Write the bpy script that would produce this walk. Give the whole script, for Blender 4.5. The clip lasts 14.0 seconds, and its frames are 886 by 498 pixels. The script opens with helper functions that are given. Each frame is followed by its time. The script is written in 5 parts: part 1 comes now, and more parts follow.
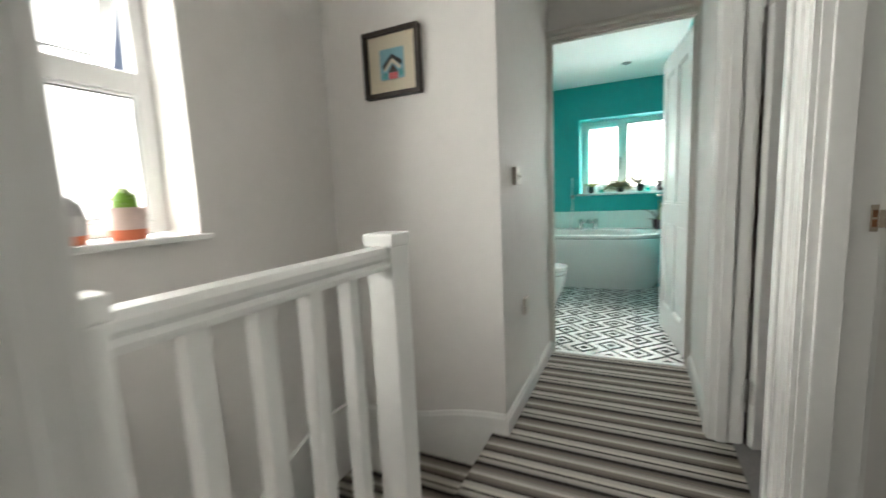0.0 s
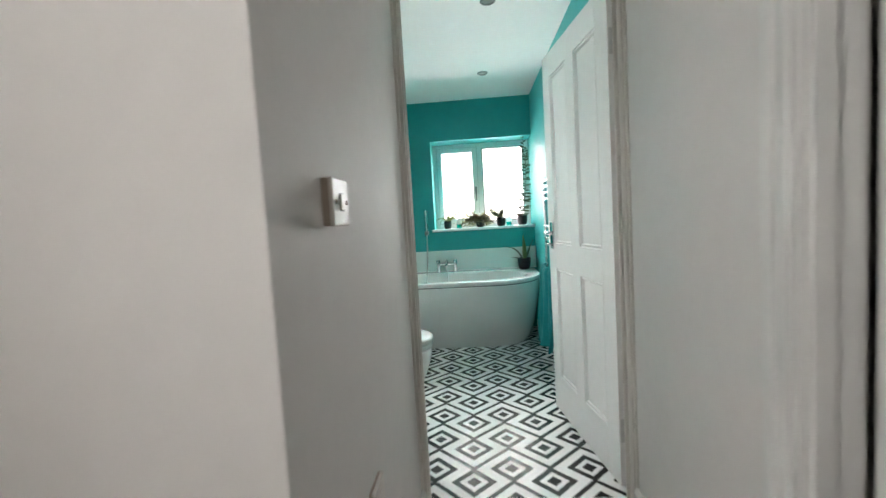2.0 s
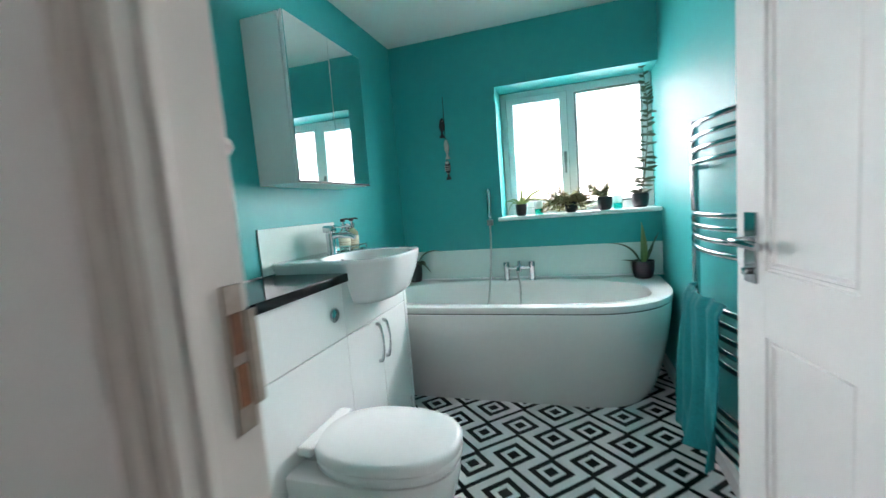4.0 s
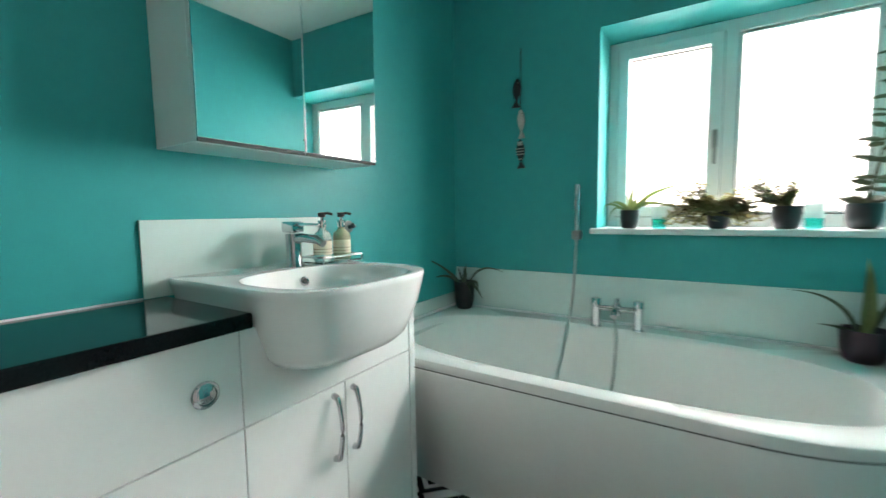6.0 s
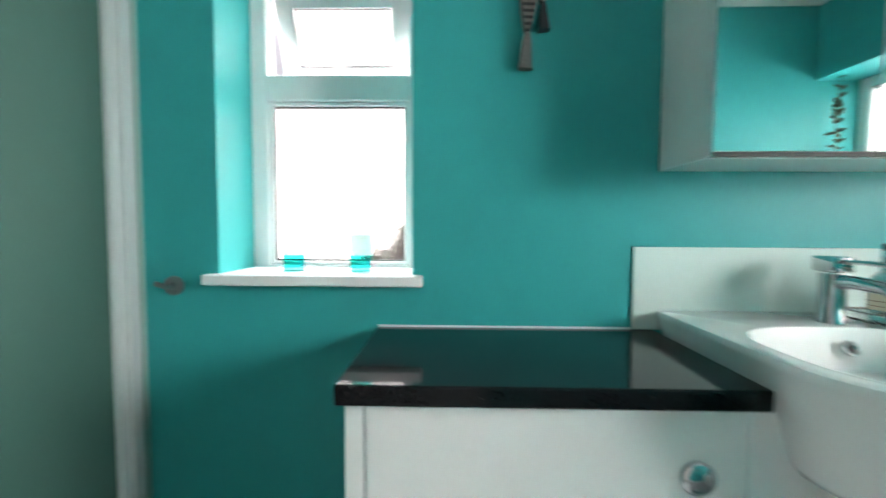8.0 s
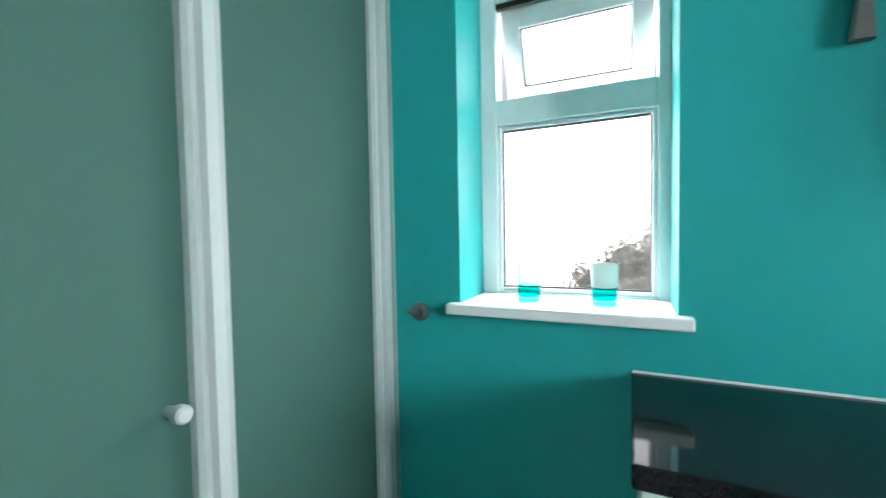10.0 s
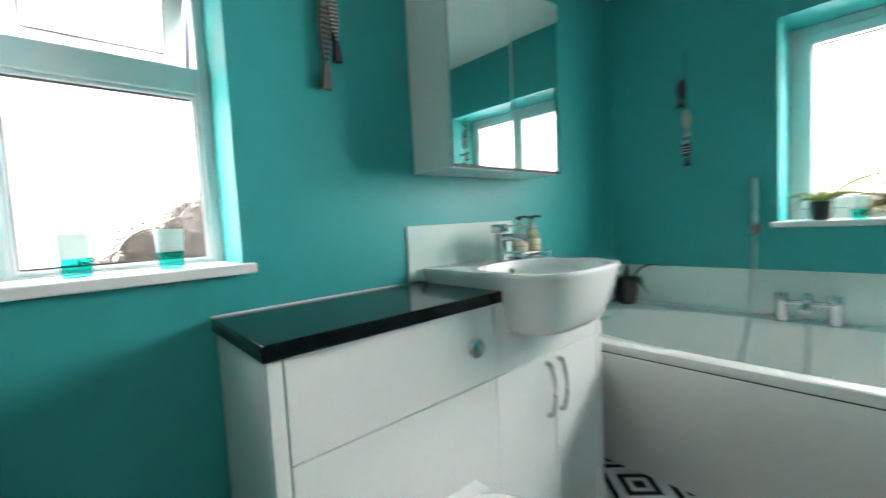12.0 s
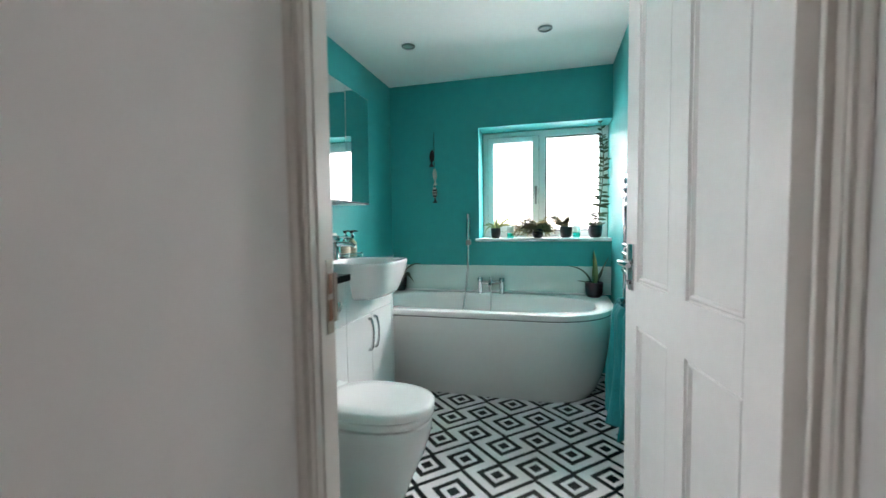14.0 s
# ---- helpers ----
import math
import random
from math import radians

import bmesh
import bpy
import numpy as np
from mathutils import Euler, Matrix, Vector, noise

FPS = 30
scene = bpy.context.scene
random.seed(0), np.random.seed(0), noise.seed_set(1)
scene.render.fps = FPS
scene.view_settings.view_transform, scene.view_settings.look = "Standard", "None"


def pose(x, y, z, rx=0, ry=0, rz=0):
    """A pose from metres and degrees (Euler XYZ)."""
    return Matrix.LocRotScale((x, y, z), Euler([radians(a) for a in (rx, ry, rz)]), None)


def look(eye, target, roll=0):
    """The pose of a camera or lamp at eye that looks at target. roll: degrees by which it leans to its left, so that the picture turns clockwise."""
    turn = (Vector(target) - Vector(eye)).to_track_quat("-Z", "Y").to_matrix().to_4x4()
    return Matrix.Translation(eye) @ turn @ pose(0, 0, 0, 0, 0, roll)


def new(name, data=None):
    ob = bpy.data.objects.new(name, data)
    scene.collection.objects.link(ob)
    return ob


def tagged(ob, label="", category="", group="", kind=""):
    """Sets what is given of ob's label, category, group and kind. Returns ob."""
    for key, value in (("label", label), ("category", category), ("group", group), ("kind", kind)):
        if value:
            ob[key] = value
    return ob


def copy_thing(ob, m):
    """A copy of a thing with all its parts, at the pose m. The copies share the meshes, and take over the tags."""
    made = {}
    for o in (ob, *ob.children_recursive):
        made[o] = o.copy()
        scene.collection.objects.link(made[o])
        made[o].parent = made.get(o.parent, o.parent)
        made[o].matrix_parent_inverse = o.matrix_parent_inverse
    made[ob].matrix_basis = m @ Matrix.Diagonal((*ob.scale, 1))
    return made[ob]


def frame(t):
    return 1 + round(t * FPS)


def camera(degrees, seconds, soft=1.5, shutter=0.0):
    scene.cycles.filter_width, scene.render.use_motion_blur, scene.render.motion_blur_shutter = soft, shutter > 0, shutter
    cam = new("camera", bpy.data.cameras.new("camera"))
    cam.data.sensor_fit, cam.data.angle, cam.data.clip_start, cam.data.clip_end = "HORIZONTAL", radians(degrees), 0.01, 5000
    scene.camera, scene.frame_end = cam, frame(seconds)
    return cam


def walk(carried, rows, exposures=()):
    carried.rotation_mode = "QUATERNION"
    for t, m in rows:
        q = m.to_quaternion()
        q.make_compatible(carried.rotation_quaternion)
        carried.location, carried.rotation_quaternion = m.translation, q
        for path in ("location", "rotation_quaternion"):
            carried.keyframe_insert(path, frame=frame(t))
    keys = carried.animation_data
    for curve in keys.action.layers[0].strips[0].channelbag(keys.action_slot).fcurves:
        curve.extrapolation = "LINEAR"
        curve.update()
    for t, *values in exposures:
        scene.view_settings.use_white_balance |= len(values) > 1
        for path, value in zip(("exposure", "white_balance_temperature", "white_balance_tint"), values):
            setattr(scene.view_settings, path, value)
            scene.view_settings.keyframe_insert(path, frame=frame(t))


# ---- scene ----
cam = camera(94.7, 14.0, shutter=0.5)
PATH = [
    (0, (0.086, 1.467, 1.104), (-0.774, 3.255, 0.852), -2.6),
    (0.5, (-0.052, 1.692, 1.124), (-0.492, 3.632, 0.915), -2.7),
    (0.7, (-0.086, 1.808, 1.119), (-0.417, 3.771, 0.923), -3.0),
    (1, (-0.12, 2.014, 1.121), (-0.362, 3.991, 0.94), -3.4),
    (1.5, (-0.16, 2.338, 1.124), (-0.338, 4.324, 0.969), -3.1),
    (2, (-0.195, 2.685, 1.141), (-0.344, 4.676, 1.01), -3.4),
    (2.5, (-0.151, 3.06, 1.148), (-0.367, 5.043, 1.0175), -4.4),
    (3, (-0.119, 3.404, 1.169), (-0.453, 5.369, 1.01), -4.1),
    (3.2, (-0.118, 3.529, 1.169), (-0.51, 5.482, 0.993), -4.5),
    (5.3, (-0.104, 4.674, 1.142), (-0.945, 6.478, 0.949), -2.0),
    (5.5, (-0.124, 4.752, 1.136), (-0.996, 6.543, 0.962), -1.6),
    (5.7, (-0.136, 4.828, 1.146), (-1.07, 6.587, 0.963), -1.2),
    (6, (-0.177, 4.941, 1.143), (-1.238, 6.628, 0.972), -0.8),
    (6.5, (-0.238, 5.088, 1.146), (-1.63, 6.514, 0.978), -0.2),
    (7, (-0.292, 5.096, 1.161), (-2.025, 6.075, 0.972), 0.4),
    (7.5, (-0.335, 5.037, 1.162), (-2.277, 5.49, 1.009), 0.4),
    (8, (-0.369, 4.963, 1.182), (-2.366, 4.917, 1.077), 0.3),
    (8.5, (-0.399, 4.904, 1.214), (-2.343, 4.434, 1.162), 0.2),
    (8.7, (-0.407, 4.881, 1.238), (-2.315, 4.283, 1.189), 0.1),
    (9.7, (-0.415, 4.79, 1.242), (-2.181, 3.86, 1.16), -0.9),
    (10.8, (-0.413, 4.701, 1.219), (-2.411, 4.694, 1.138), -1.9),
    (11, (-0.406, 4.66, 1.187), (-2.39, 4.899, 1.095), -2.0),
    (11.5, (-0.335, 4.644, 1.154), (-2.166, 5.436, 1.01), -2.5),
    (12, (-0.22, 4.55, 1.142), (-1.709, 5.879, 1.016), -3.1),
    (12.5, (-0.117, 4.371, 1.187), (-1.207, 6.045, 1.088), -3.1),
    (12.9, (-0.077, 4.197, 1.183), (-0.881, 6.027, 1.102), -2.6),
    (13, (-0.072, 4.146, 1.18), (-0.812, 6.002, 1.103), -2.6),
    (13.4, (-0.054, 3.917, 1.189), (-0.579, 5.846, 1.115), -1.9),
    (13.5, (-0.025, 3.86, 1.186), (-0.532, 5.793, 1.112), -2.0),
    (14, (0.0, 3.586, 1.173), (-0.515, 5.515, 1.061), -0.8),
]
walk(cam, [(t, look(eye, target, roll)) for t, eye, target, roll in PATH],
     exposures=[(0, 0.37, 6450, 4), (0.7, 0.33, 6450, 4), (1.5, 0.22, 6450, 7), (2.0, 0.12, 6400, 9), (2.5, 0.14, 6400, 11), (3, 0.18, 6050, 17), (5.5, -0.02, 6700, 16), (6.5, -0.08, 6750, 14), (7, 0.10, 6750, 13), (8, 0.02, 6550, 14), (8.5, 0.10, 6350, 8),
                (11, 0.03, 6030, 9), (12, -0.08, 6600, 15), (12.9, -0.24, 7000, 15), (13.5, -0.10, 6800, 14), (14, 0.02, 6400, 17)])

# ---- plan, in metres ----
XW, XE, YS, YN, H = -1.36, 0.445, 4.36, 6.957, 2.375   # bathroom: west, east, south, north faces and ceiling
YD = 4.26                                              # landing face of the bathroom door's wall
CW, CE, YP = -0.452, 0.385, 3.18                        # corridor walls, and the wall with the picture
YSW = 1.61                                             # landing face of the bedroom door's wall
DL, DR, DT = -0.447, 0.400, 2.062                      # clear opening of the bathroom door

# ---- world and window light ----
world = bpy.data.worlds.new("overcast_sky")
scene.world = world
world.use_nodes = True
wn = world.node_tree.nodes
sky = wn.new("ShaderNodeTexSky")
sky.sky_type, sky.sun_disc = "NISHITA", False
sky.sun_elevation, sky.sun_rotation, sky.dust_density = radians(50), radians(200), 9.0
sky.ozone_density, sky.air_density = 0.0, 0.6
wn["Background"].inputs["Strength"].default_value = 0.15
world.node_tree.links.new(sky.outputs["Color"], wn["Background"].inputs["Color"])

sun = new("sun", bpy.data.lights.new("sun", "SUN"))
sun.data.energy, sun.data.angle, sun.data.color = 0.6, radians(25), (1.0, 0.97, 0.92)
sun.matrix_world = look((0, 0, 10), (0.6, 6.0, 0))


def window_light(name, centre, direction, w, h, watts, colour=(1, 1, 1)):
    lamp = new(name, bpy.data.lights.new(name, "AREA"))
    lamp.data.shape, lamp.data.size, lamp.data.size_y = "RECTANGLE", w, h
    lamp.data.energy, lamp.data.color = watts, colour
    lamp.matrix_world = look(centre, Vector(centre) + Vector(direction))
    return lamp


window_light("bath_window_light", (0.45, 8.2, 2.75), (0, -1, 0), 4.4, 3.3, 2150, (1.0, 0.99, 0.97))
window_light("side_window_light", (-2.5, 5.0, 2.2), (1, 0, 0), 2.8, 3.2, 850, (1.0, 0.98, 0.97))
window_light("stair_window_light", (-2.5, 1.7, 2.4), (1, 0, 0), 3.6, 4.0, 1120, (1.0, 0.975, 0.94))
window_light("front_bedroom_light", (0.9, -1.75, 1.5), (0, 1, 0), 1.4, 1.2, 1.5, (1.0, 0.95, 0.88))
window_light("near_bedroom_light", (3.25, 2.10, 1.5), (-1, 0, 0), 0.68, 1.05, 8, (1.0, 0.97, 0.93))
window_light("side_bedroom_light", (3.25, 2.91, 1.5), (-1, 0, 0), 0.5, 1.1, 0.3, (1.0, 0.96, 0.91))

# ---- materials ----


def mat(name, colour, rough=0.5, metal=0.0, vary=0.06, scale=12.0, bump=0.0, bump_scale=180.0, coat=0.0, rough_vary=0.06):
    """A principled material whose colour and gloss drift at two scales, with fine relief."""
    m = bpy.data.materials.new(name)
    m.use_nodes = True
    nt = m.node_tree
    b = nt.nodes["Principled BSDF"]
    b.inputs["Metallic"].default_value, b.inputs["Coat Weight"].default_value = metal, coat
    co = nt.nodes.new("ShaderNodeTexCoord")
    big = nt.nodes.new("ShaderNodeTexNoise")
    big.inputs["Scale"].default_value, big.inputs["Detail"].default_value = scale * 0.15, 3
    fine = nt.nodes.new("ShaderNodeTexNoise")
    fine.inputs["Scale"].default_value, fine.inputs["Detail"].default_value = scale * 3, 5
    mid = nt.nodes.new("ShaderNodeMath")
    mid.operation = "ADD"
    for n in (big, fine):
        nt.links.new(co.outputs["Object"], n.inputs["Vector"])
    nt.links.new(big.outputs["Fac"], mid.inputs[0])
    nt.links.new(fine.outputs["Fac"], mid.inputs[1])
    rng = nt.nodes.new("ShaderNodeMapRange")
    rng.inputs["From Min"].default_value, rng.inputs["From Max"].default_value = 0.6, 1.4
    nt.links.new(mid.outputs[0], rng.inputs["Value"])
    mix = nt.nodes.new("ShaderNodeMix")
    mix.data_type = "RGBA"
    mix.inputs["A"].default_value = (*[c * (1 - vary) for c in colour], 1)
    mix.inputs["B"].default_value = (*[min(1, c * (1 + vary)) for c in colour], 1)
    nt.links.new(rng.outputs["Result"], mix.inputs["Factor"])
    nt.links.new(mix.outputs["Result"], b.inputs["Base Color"])
    rr = nt.nodes.new("ShaderNodeMapRange")
    rr.inputs["To Min"].default_value, rr.inputs["To Max"].default_value = max(0.02, rough - rough_vary), min(1, rough + rough_vary)
    nt.links.new(big.outputs["Fac"], rr.inputs["Value"])
    nt.links.new(rr.outputs["Result"], b.inputs["Roughness"])
    if bump:
        relief = nt.nodes.new("ShaderNodeTexNoise")
        relief.inputs["Scale"].default_value, relief.inputs["Detail"].default_value = bump_scale, 4
        nt.links.new(co.outputs["Object"], relief.inputs["Vector"])
        bp = nt.nodes.new("ShaderNodeBump")
        bp.inputs["Strength"].default_value, bp.inputs["Distance"].default_value = bump, 0.002
        nt.links.new(relief.outputs["Fac"], bp.inputs["Height"])
        nt.links.new(bp.outputs["Normal"], b.inputs["Normal"])
    return m


TURQ = mat("turquoise_satin_paint", (0.028, 0.335, 0.325), 0.43, vary=0.05, scale=6, bump=0.16, bump_scale=70, rough_vary=0.04)
TURQ.node_tree.nodes["Principled BSDF"].inputs["Specular IOR Level"].default_value = 0.26
LANDING = mat("warm_white_emulsion", (0.685, 0.66, 0.638), 0.75, vary=0.03, scale=5, bump=0.15, bump_scale=110)
CEIL = mat("ceiling_white", (0.84, 0.84, 0.82), 0.85, vary=0.02, bump=0.1)
GLOSS = mat("white_gloss_paint", (0.77, 0.76, 0.74), 0.25, vary=0.03, scale=8, bump=0.06, bump_scale=60)
# darker, warmer gloss than GLOSS, for the bathroom door frame only
CREAM = mat("cream_gloss_paint", (0.61, 0.575, 0.53), 0.3, vary=0.02, scale=8, bump=0.03, bump_scale=60)
UPVC = mat("white_upvc", (0.80, 0.80, 0.80), 0.3, vary=0.02)
UNIT = mat("white_lacquered_board", (0.85, 0.86, 0.85), 0.22, vary=0.015)
CERAMIC = mat("white_ceramic", (0.84, 0.84, 0.83), 0.08, vary=0.01, coat=0.5)
ACRYL = mat("white_bath_acrylic", (0.82, 0.82, 0.80), 0.15, vary=0.015, coat=0.3)
CHROME = mat("chrome", (0.56, 0.57, 0.585), 0.06, 1.0, vary=0.02, rough_vary=0.03)
DULL = mat("satin_steel", (0.55, 0.54, 0.52), 0.32, 1.0)
BLACKTOP = mat("polished_black_stone", (0.006, 0.007, 0.008), 0.08, vary=0.5, scale=60, rough_vary=0.03)
BLACKTOP.node_tree.nodes["Principled BSDF"].inputs["Specular IOR Level"].default_value = 0.22
POT = mat("black_glazed_pot", (0.014, 0.014, 0.016), 0.35, vary=0.2)
PLUM = mat("plum_glazed_pot", (0.028, 0.008, 0.018), 0.35, vary=0.2)
SOIL = mat("potting_soil", (0.03, 0.02, 0.014), 0.95, vary=0.4, scale=80, bump=0.8)
LEAF = mat("dark_green_leaf", (0.038, 0.060, 0.032), 0.5, vary=0.3, scale=30)
LEAFP = mat("pale_succulent_leaf", (0.19, 0.20, 0.095), 0.55, vary=0.3, scale=30)
ALOE = mat("aloe_leaf", (0.13, 0.19, 0.07), 0.5, vary=0.35, scale=25)
HEDGE = mat("dry_leaves", (0.11, 0.085, 0.05), 0.9, vary=0.35, scale=10)
BUSH = mat("olive_succulent_leaf", (0.15, 0.16, 0.085), 0.55, vary=0.3, scale=30)
for leafy, share, through_leaf in ((HEDGE, 0.25, (0.42, 0.34, 0.21)), (LEAF, 0.14, (0.35, 0.36, 0.24)), (LEAFP, 0.45, (0.62, 0.58, 0.36)), (BUSH, 0.50, (0.64, 0.62, 0.36)), (ALOE, 0.35, (0.50, 0.55, 0.25))):
    nt = leafy.node_tree
    b = nt.nodes["Principled BSDF"]
    tr, mx = nt.nodes.new("ShaderNodeBsdfTranslucent"), nt.nodes.new("ShaderNodeMixShader")
    tr.inputs["Color"].default_value = (*through_leaf, 1)
    mx.inputs[0].default_value = share
    nt.links.new(b.outputs[0], mx.inputs[1])
    nt.links.new(tr.outputs[0], mx.inputs[2])
    nt.links.new(mx.outputs[0], nt.nodes["Material Output"].inputs["Surface"])
STEM = mat("brown_stem", (0.10, 0.075, 0.04), 0.8, vary=0.3)
BLACK = mat("matt_black", (0.012, 0.012, 0.012), 0.5, vary=0.2)
WOODF = mat("dark_stained_frame", (0.022, 0.013, 0.009), 0.4, vary=0.35, scale=20)
TOWEL = mat("teal_towelling", (0.006, 0.20, 0.21), 0.95, vary=0.25, scale=40, bump=0.9, bump_scale=420)
CUPB = mat("sage_green_door_paint", (0.20, 0.34, 0.29), 0.6, vary=0.04)
POSTG = mat("pale_grey_shower_frame", (0.44, 0.48, 0.47), 0.35, vary=0.03)
KEEPM = mat("tarnished_keep_plate", (0.31, 0.26, 0.21), 0.45, 0.2, vary=0.25, scale=40)
BRASS = mat("raw_wood_mortice", (0.17, 0.062, 0.020), 0.6, 0.0, vary=0.45, scale=30)
GREYCARPET = mat("grey_bedroom_carpet", (0.22, 0.21, 0.21), 0.95, vary=0.2, scale=60, bump=0.7, bump_scale=350)
FISHW = mat("pale_driftwood", (0.42, 0.40, 0.36), 0.7, vary=0.3, scale=40, bump=0.3)
FISHB = mat("black_painted_wood", (0.012, 0.013, 0.016), 0.5, vary=0.3)
FISHG = mat("grey_fabric_fish", (0.15, 0.145, 0.135), 0.85, vary=0.25, scale=50, bump=0.4)
TERRA = mat("terracotta_dip_glaze", (0.62, 0.17, 0.08), 0.5, vary=0.1)
PINK = mat("pale_pink_pot", (0.66, 0.52, 0.47), 0.6, vary=0.1)
SOAP = mat("cream_paper_label", (0.66, 0.58, 0.43), 0.6, vary=0.08)
SPLASH = mat("pale_back_painted_glass", (0.62, 0.74, 0.70), 0.12, vary=0.02, coat=0.6)
RUST = mat("rust_upholstery", (0.30, 0.09, 0.04), 0.9, vary=0.2, scale=40)


def glass(name, colour, rough=0.0, ripple=0.0, scale=35.0):
    m = bpy.data.materials.new(name)
    m.use_nodes = True
    nt = m.node_tree
    b = nt.nodes["Principled BSDF"]
    b.inputs["Base Color"].default_value = (*colour, 1)
    b.inputs["Roughness"].default_value = rough
    b.inputs["Transmission Weight"].default_value = 1.0
    b.inputs["IOR"].default_value = 1.3
    if ripple:
        co = nt.nodes.new("ShaderNodeTexCoord")
        n = nt.nodes.new("ShaderNodeTexNoise")
        n.inputs["Scale"].default_value = scale
        nt.links.new(co.outputs["Object"], n.inputs["Vector"])
        bp = nt.nodes.new("ShaderNodeBump")
        bp.inputs["Strength"].default_value, bp.inputs["Distance"].default_value = ripple, 0.01
        nt.links.new(n.outputs["Fac"], bp.inputs["Height"])
        nt.links.new(bp.outputs["Normal"], b.inputs["Normal"])
    return m


PANE = glass("obscure_pane", (0.17, 0.165, 0.16), 0.2, 0.8, 40)
CLEAR = glass("clear_pane", (0.98, 0.99, 0.99), 0.0)
AQUA = glass("aqua_glass", (0.10, 0.80, 0.74), 0.08)
FROST = glass("frosted_tumbler_glass", (0.76, 0.85, 0.83), 0.4)
FROST.node_tree.nodes["Principled BSDF"].inputs["Transmission Weight"].default_value = 0.7
for tumbler_glass in (AQUA, FROST):
    tumbler_glass.node_tree.nodes["Principled BSDF"].inputs["IOR"].default_value = 1.08
ICE = glass("clear_tumbler_glass", (0.88, 0.96, 0.94), 0.02)
AMBER = glass("amber_soap", (0.80, 0.70, 0.48), 0.05)
AMBER.node_tree.nodes["Principled BSDF"].inputs["Transmission Weight"].default_value = 0.6
SOAPC = glass("clear_soap", (0.86, 0.91, 0.88), 0.03)
SOAPC.node_tree.nodes["Principled BSDF"].inputs["Transmission Weight"].default_value = 0.85
MIRROR = mat("mirror", (0.88, 0.90, 0.90), 0.015, 1.0, vary=0.005, rough_vary=0.005)


def carpet():
    """Striped loop-pile carpet: irregular bands of charcoal, taupe, cream and grey across the corridor."""
    m = bpy.data.materials.new("striped_loop_carpet")
    m.use_nodes = True
    nt = m.node_tree
    b = nt.nodes["Principled BSDF"]
    b.inputs["Roughness"].default_value = 0.95
    b.inputs["Specular IOR Level"].default_value = 0.15
    co = nt.nodes.new("ShaderNodeTexCoord")
    sep = nt.nodes.new("ShaderNodeSeparateXYZ")
    nt.links.new(co.outputs["Object"], sep.inputs[0])
    wob = nt.nodes.new("ShaderNodeTexNoise")
    wob.inputs["Scale"].default_value = 140
    nt.links.new(co.outputs["Object"], wob.inputs["Vector"])
    w2 = nt.nodes.new("ShaderNodeMath")
    w2.operation = "MULTIPLY_ADD"
    w2.inputs[1].default_value = 0.006
    nt.links.new(wob.outputs["Fac"], w2.inputs[0])
    nt.links.new(sep.outputs["Y"], w2.inputs[2])
    per = nt.nodes.new("ShaderNodeMath")
    per.operation = "MULTIPLY_ADD"
    per.inputs[1].default_value, per.inputs[2].default_value = 1 / 0.207, -0.188
    nt.links.new(w2.outputs[0], per.inputs[0])
    fr = nt.nodes.new("ShaderNodeMath")
    fr.operation = "FRACT"
    nt.links.new(per.outputs[0], fr.inputs[0])
    ramp = nt.nodes.new("ShaderNodeValToRGB")
    ramp.color_ramp.interpolation = "CONSTANT"
    tones = {"k": (0.022, 0.018, 0.017), "t": (0.25, 0.215, 0.19), "c": (0.66, 0.61, 0.55), "g": (0.40, 0.365, 0.335), "d": (0.16, 0.135, 0.12), "l": (0.50, 0.46, 0.42)}
    stops = [(0.0, "k"), (0.05, "g"), (0.12, "l"), (0.19, "k"), (0.245, "c"), (0.33, "l"), (0.43, "k"), (0.485, "d"), (0.56, "t"), (0.665, "c"),
             (0.73, "g"), (0.80, "t"), (0.88, "d"), (0.95, "k")]
    els = ramp.color_ramp.elements
    els[0].position, els[0].color = 0.0, (*tones["k"], 1)
    els[1].position, els[1].color = stops[1][0], (*tones[stops[1][1]], 1)
    for p, k in stops[2:]:
        e = els.new(p)
        e.color = (*tones[k], 1)
    nt.links.new(fr.outputs[0], ramp.inputs["Fac"])
    pile = nt.nodes.new("ShaderNodeTexNoise")
    pile.inputs["Scale"].default_value, pile.inputs["Detail"].default_value = 420, 3
    nt.links.new(co.outputs["Object"], pile.inputs["Vector"])
    mul = nt.nodes.new("ShaderNodeMix")
    mul.data_type, mul.blend_type = "RGBA", "MULTIPLY"
    mul.inputs["Factor"].default_value = 0.30
    nt.links.new(ramp.outputs["Color"], mul.inputs["A"])
    nt.links.new(pile.outputs["Fac"], mul.inputs["B"])
    nt.links.new(mul.outputs["Result"], b.inputs["Base Color"])
    bp = nt.nodes.new("ShaderNodeBump")
    bp.inputs["Strength"].default_value, bp.inputs["Distance"].default_value = 0.8, 0.004
    nt.links.new(pile.outputs["Fac"], bp.inputs["Height"])
    nt.links.new(bp.outputs["Normal"], b.inputs["Normal"])
    return m


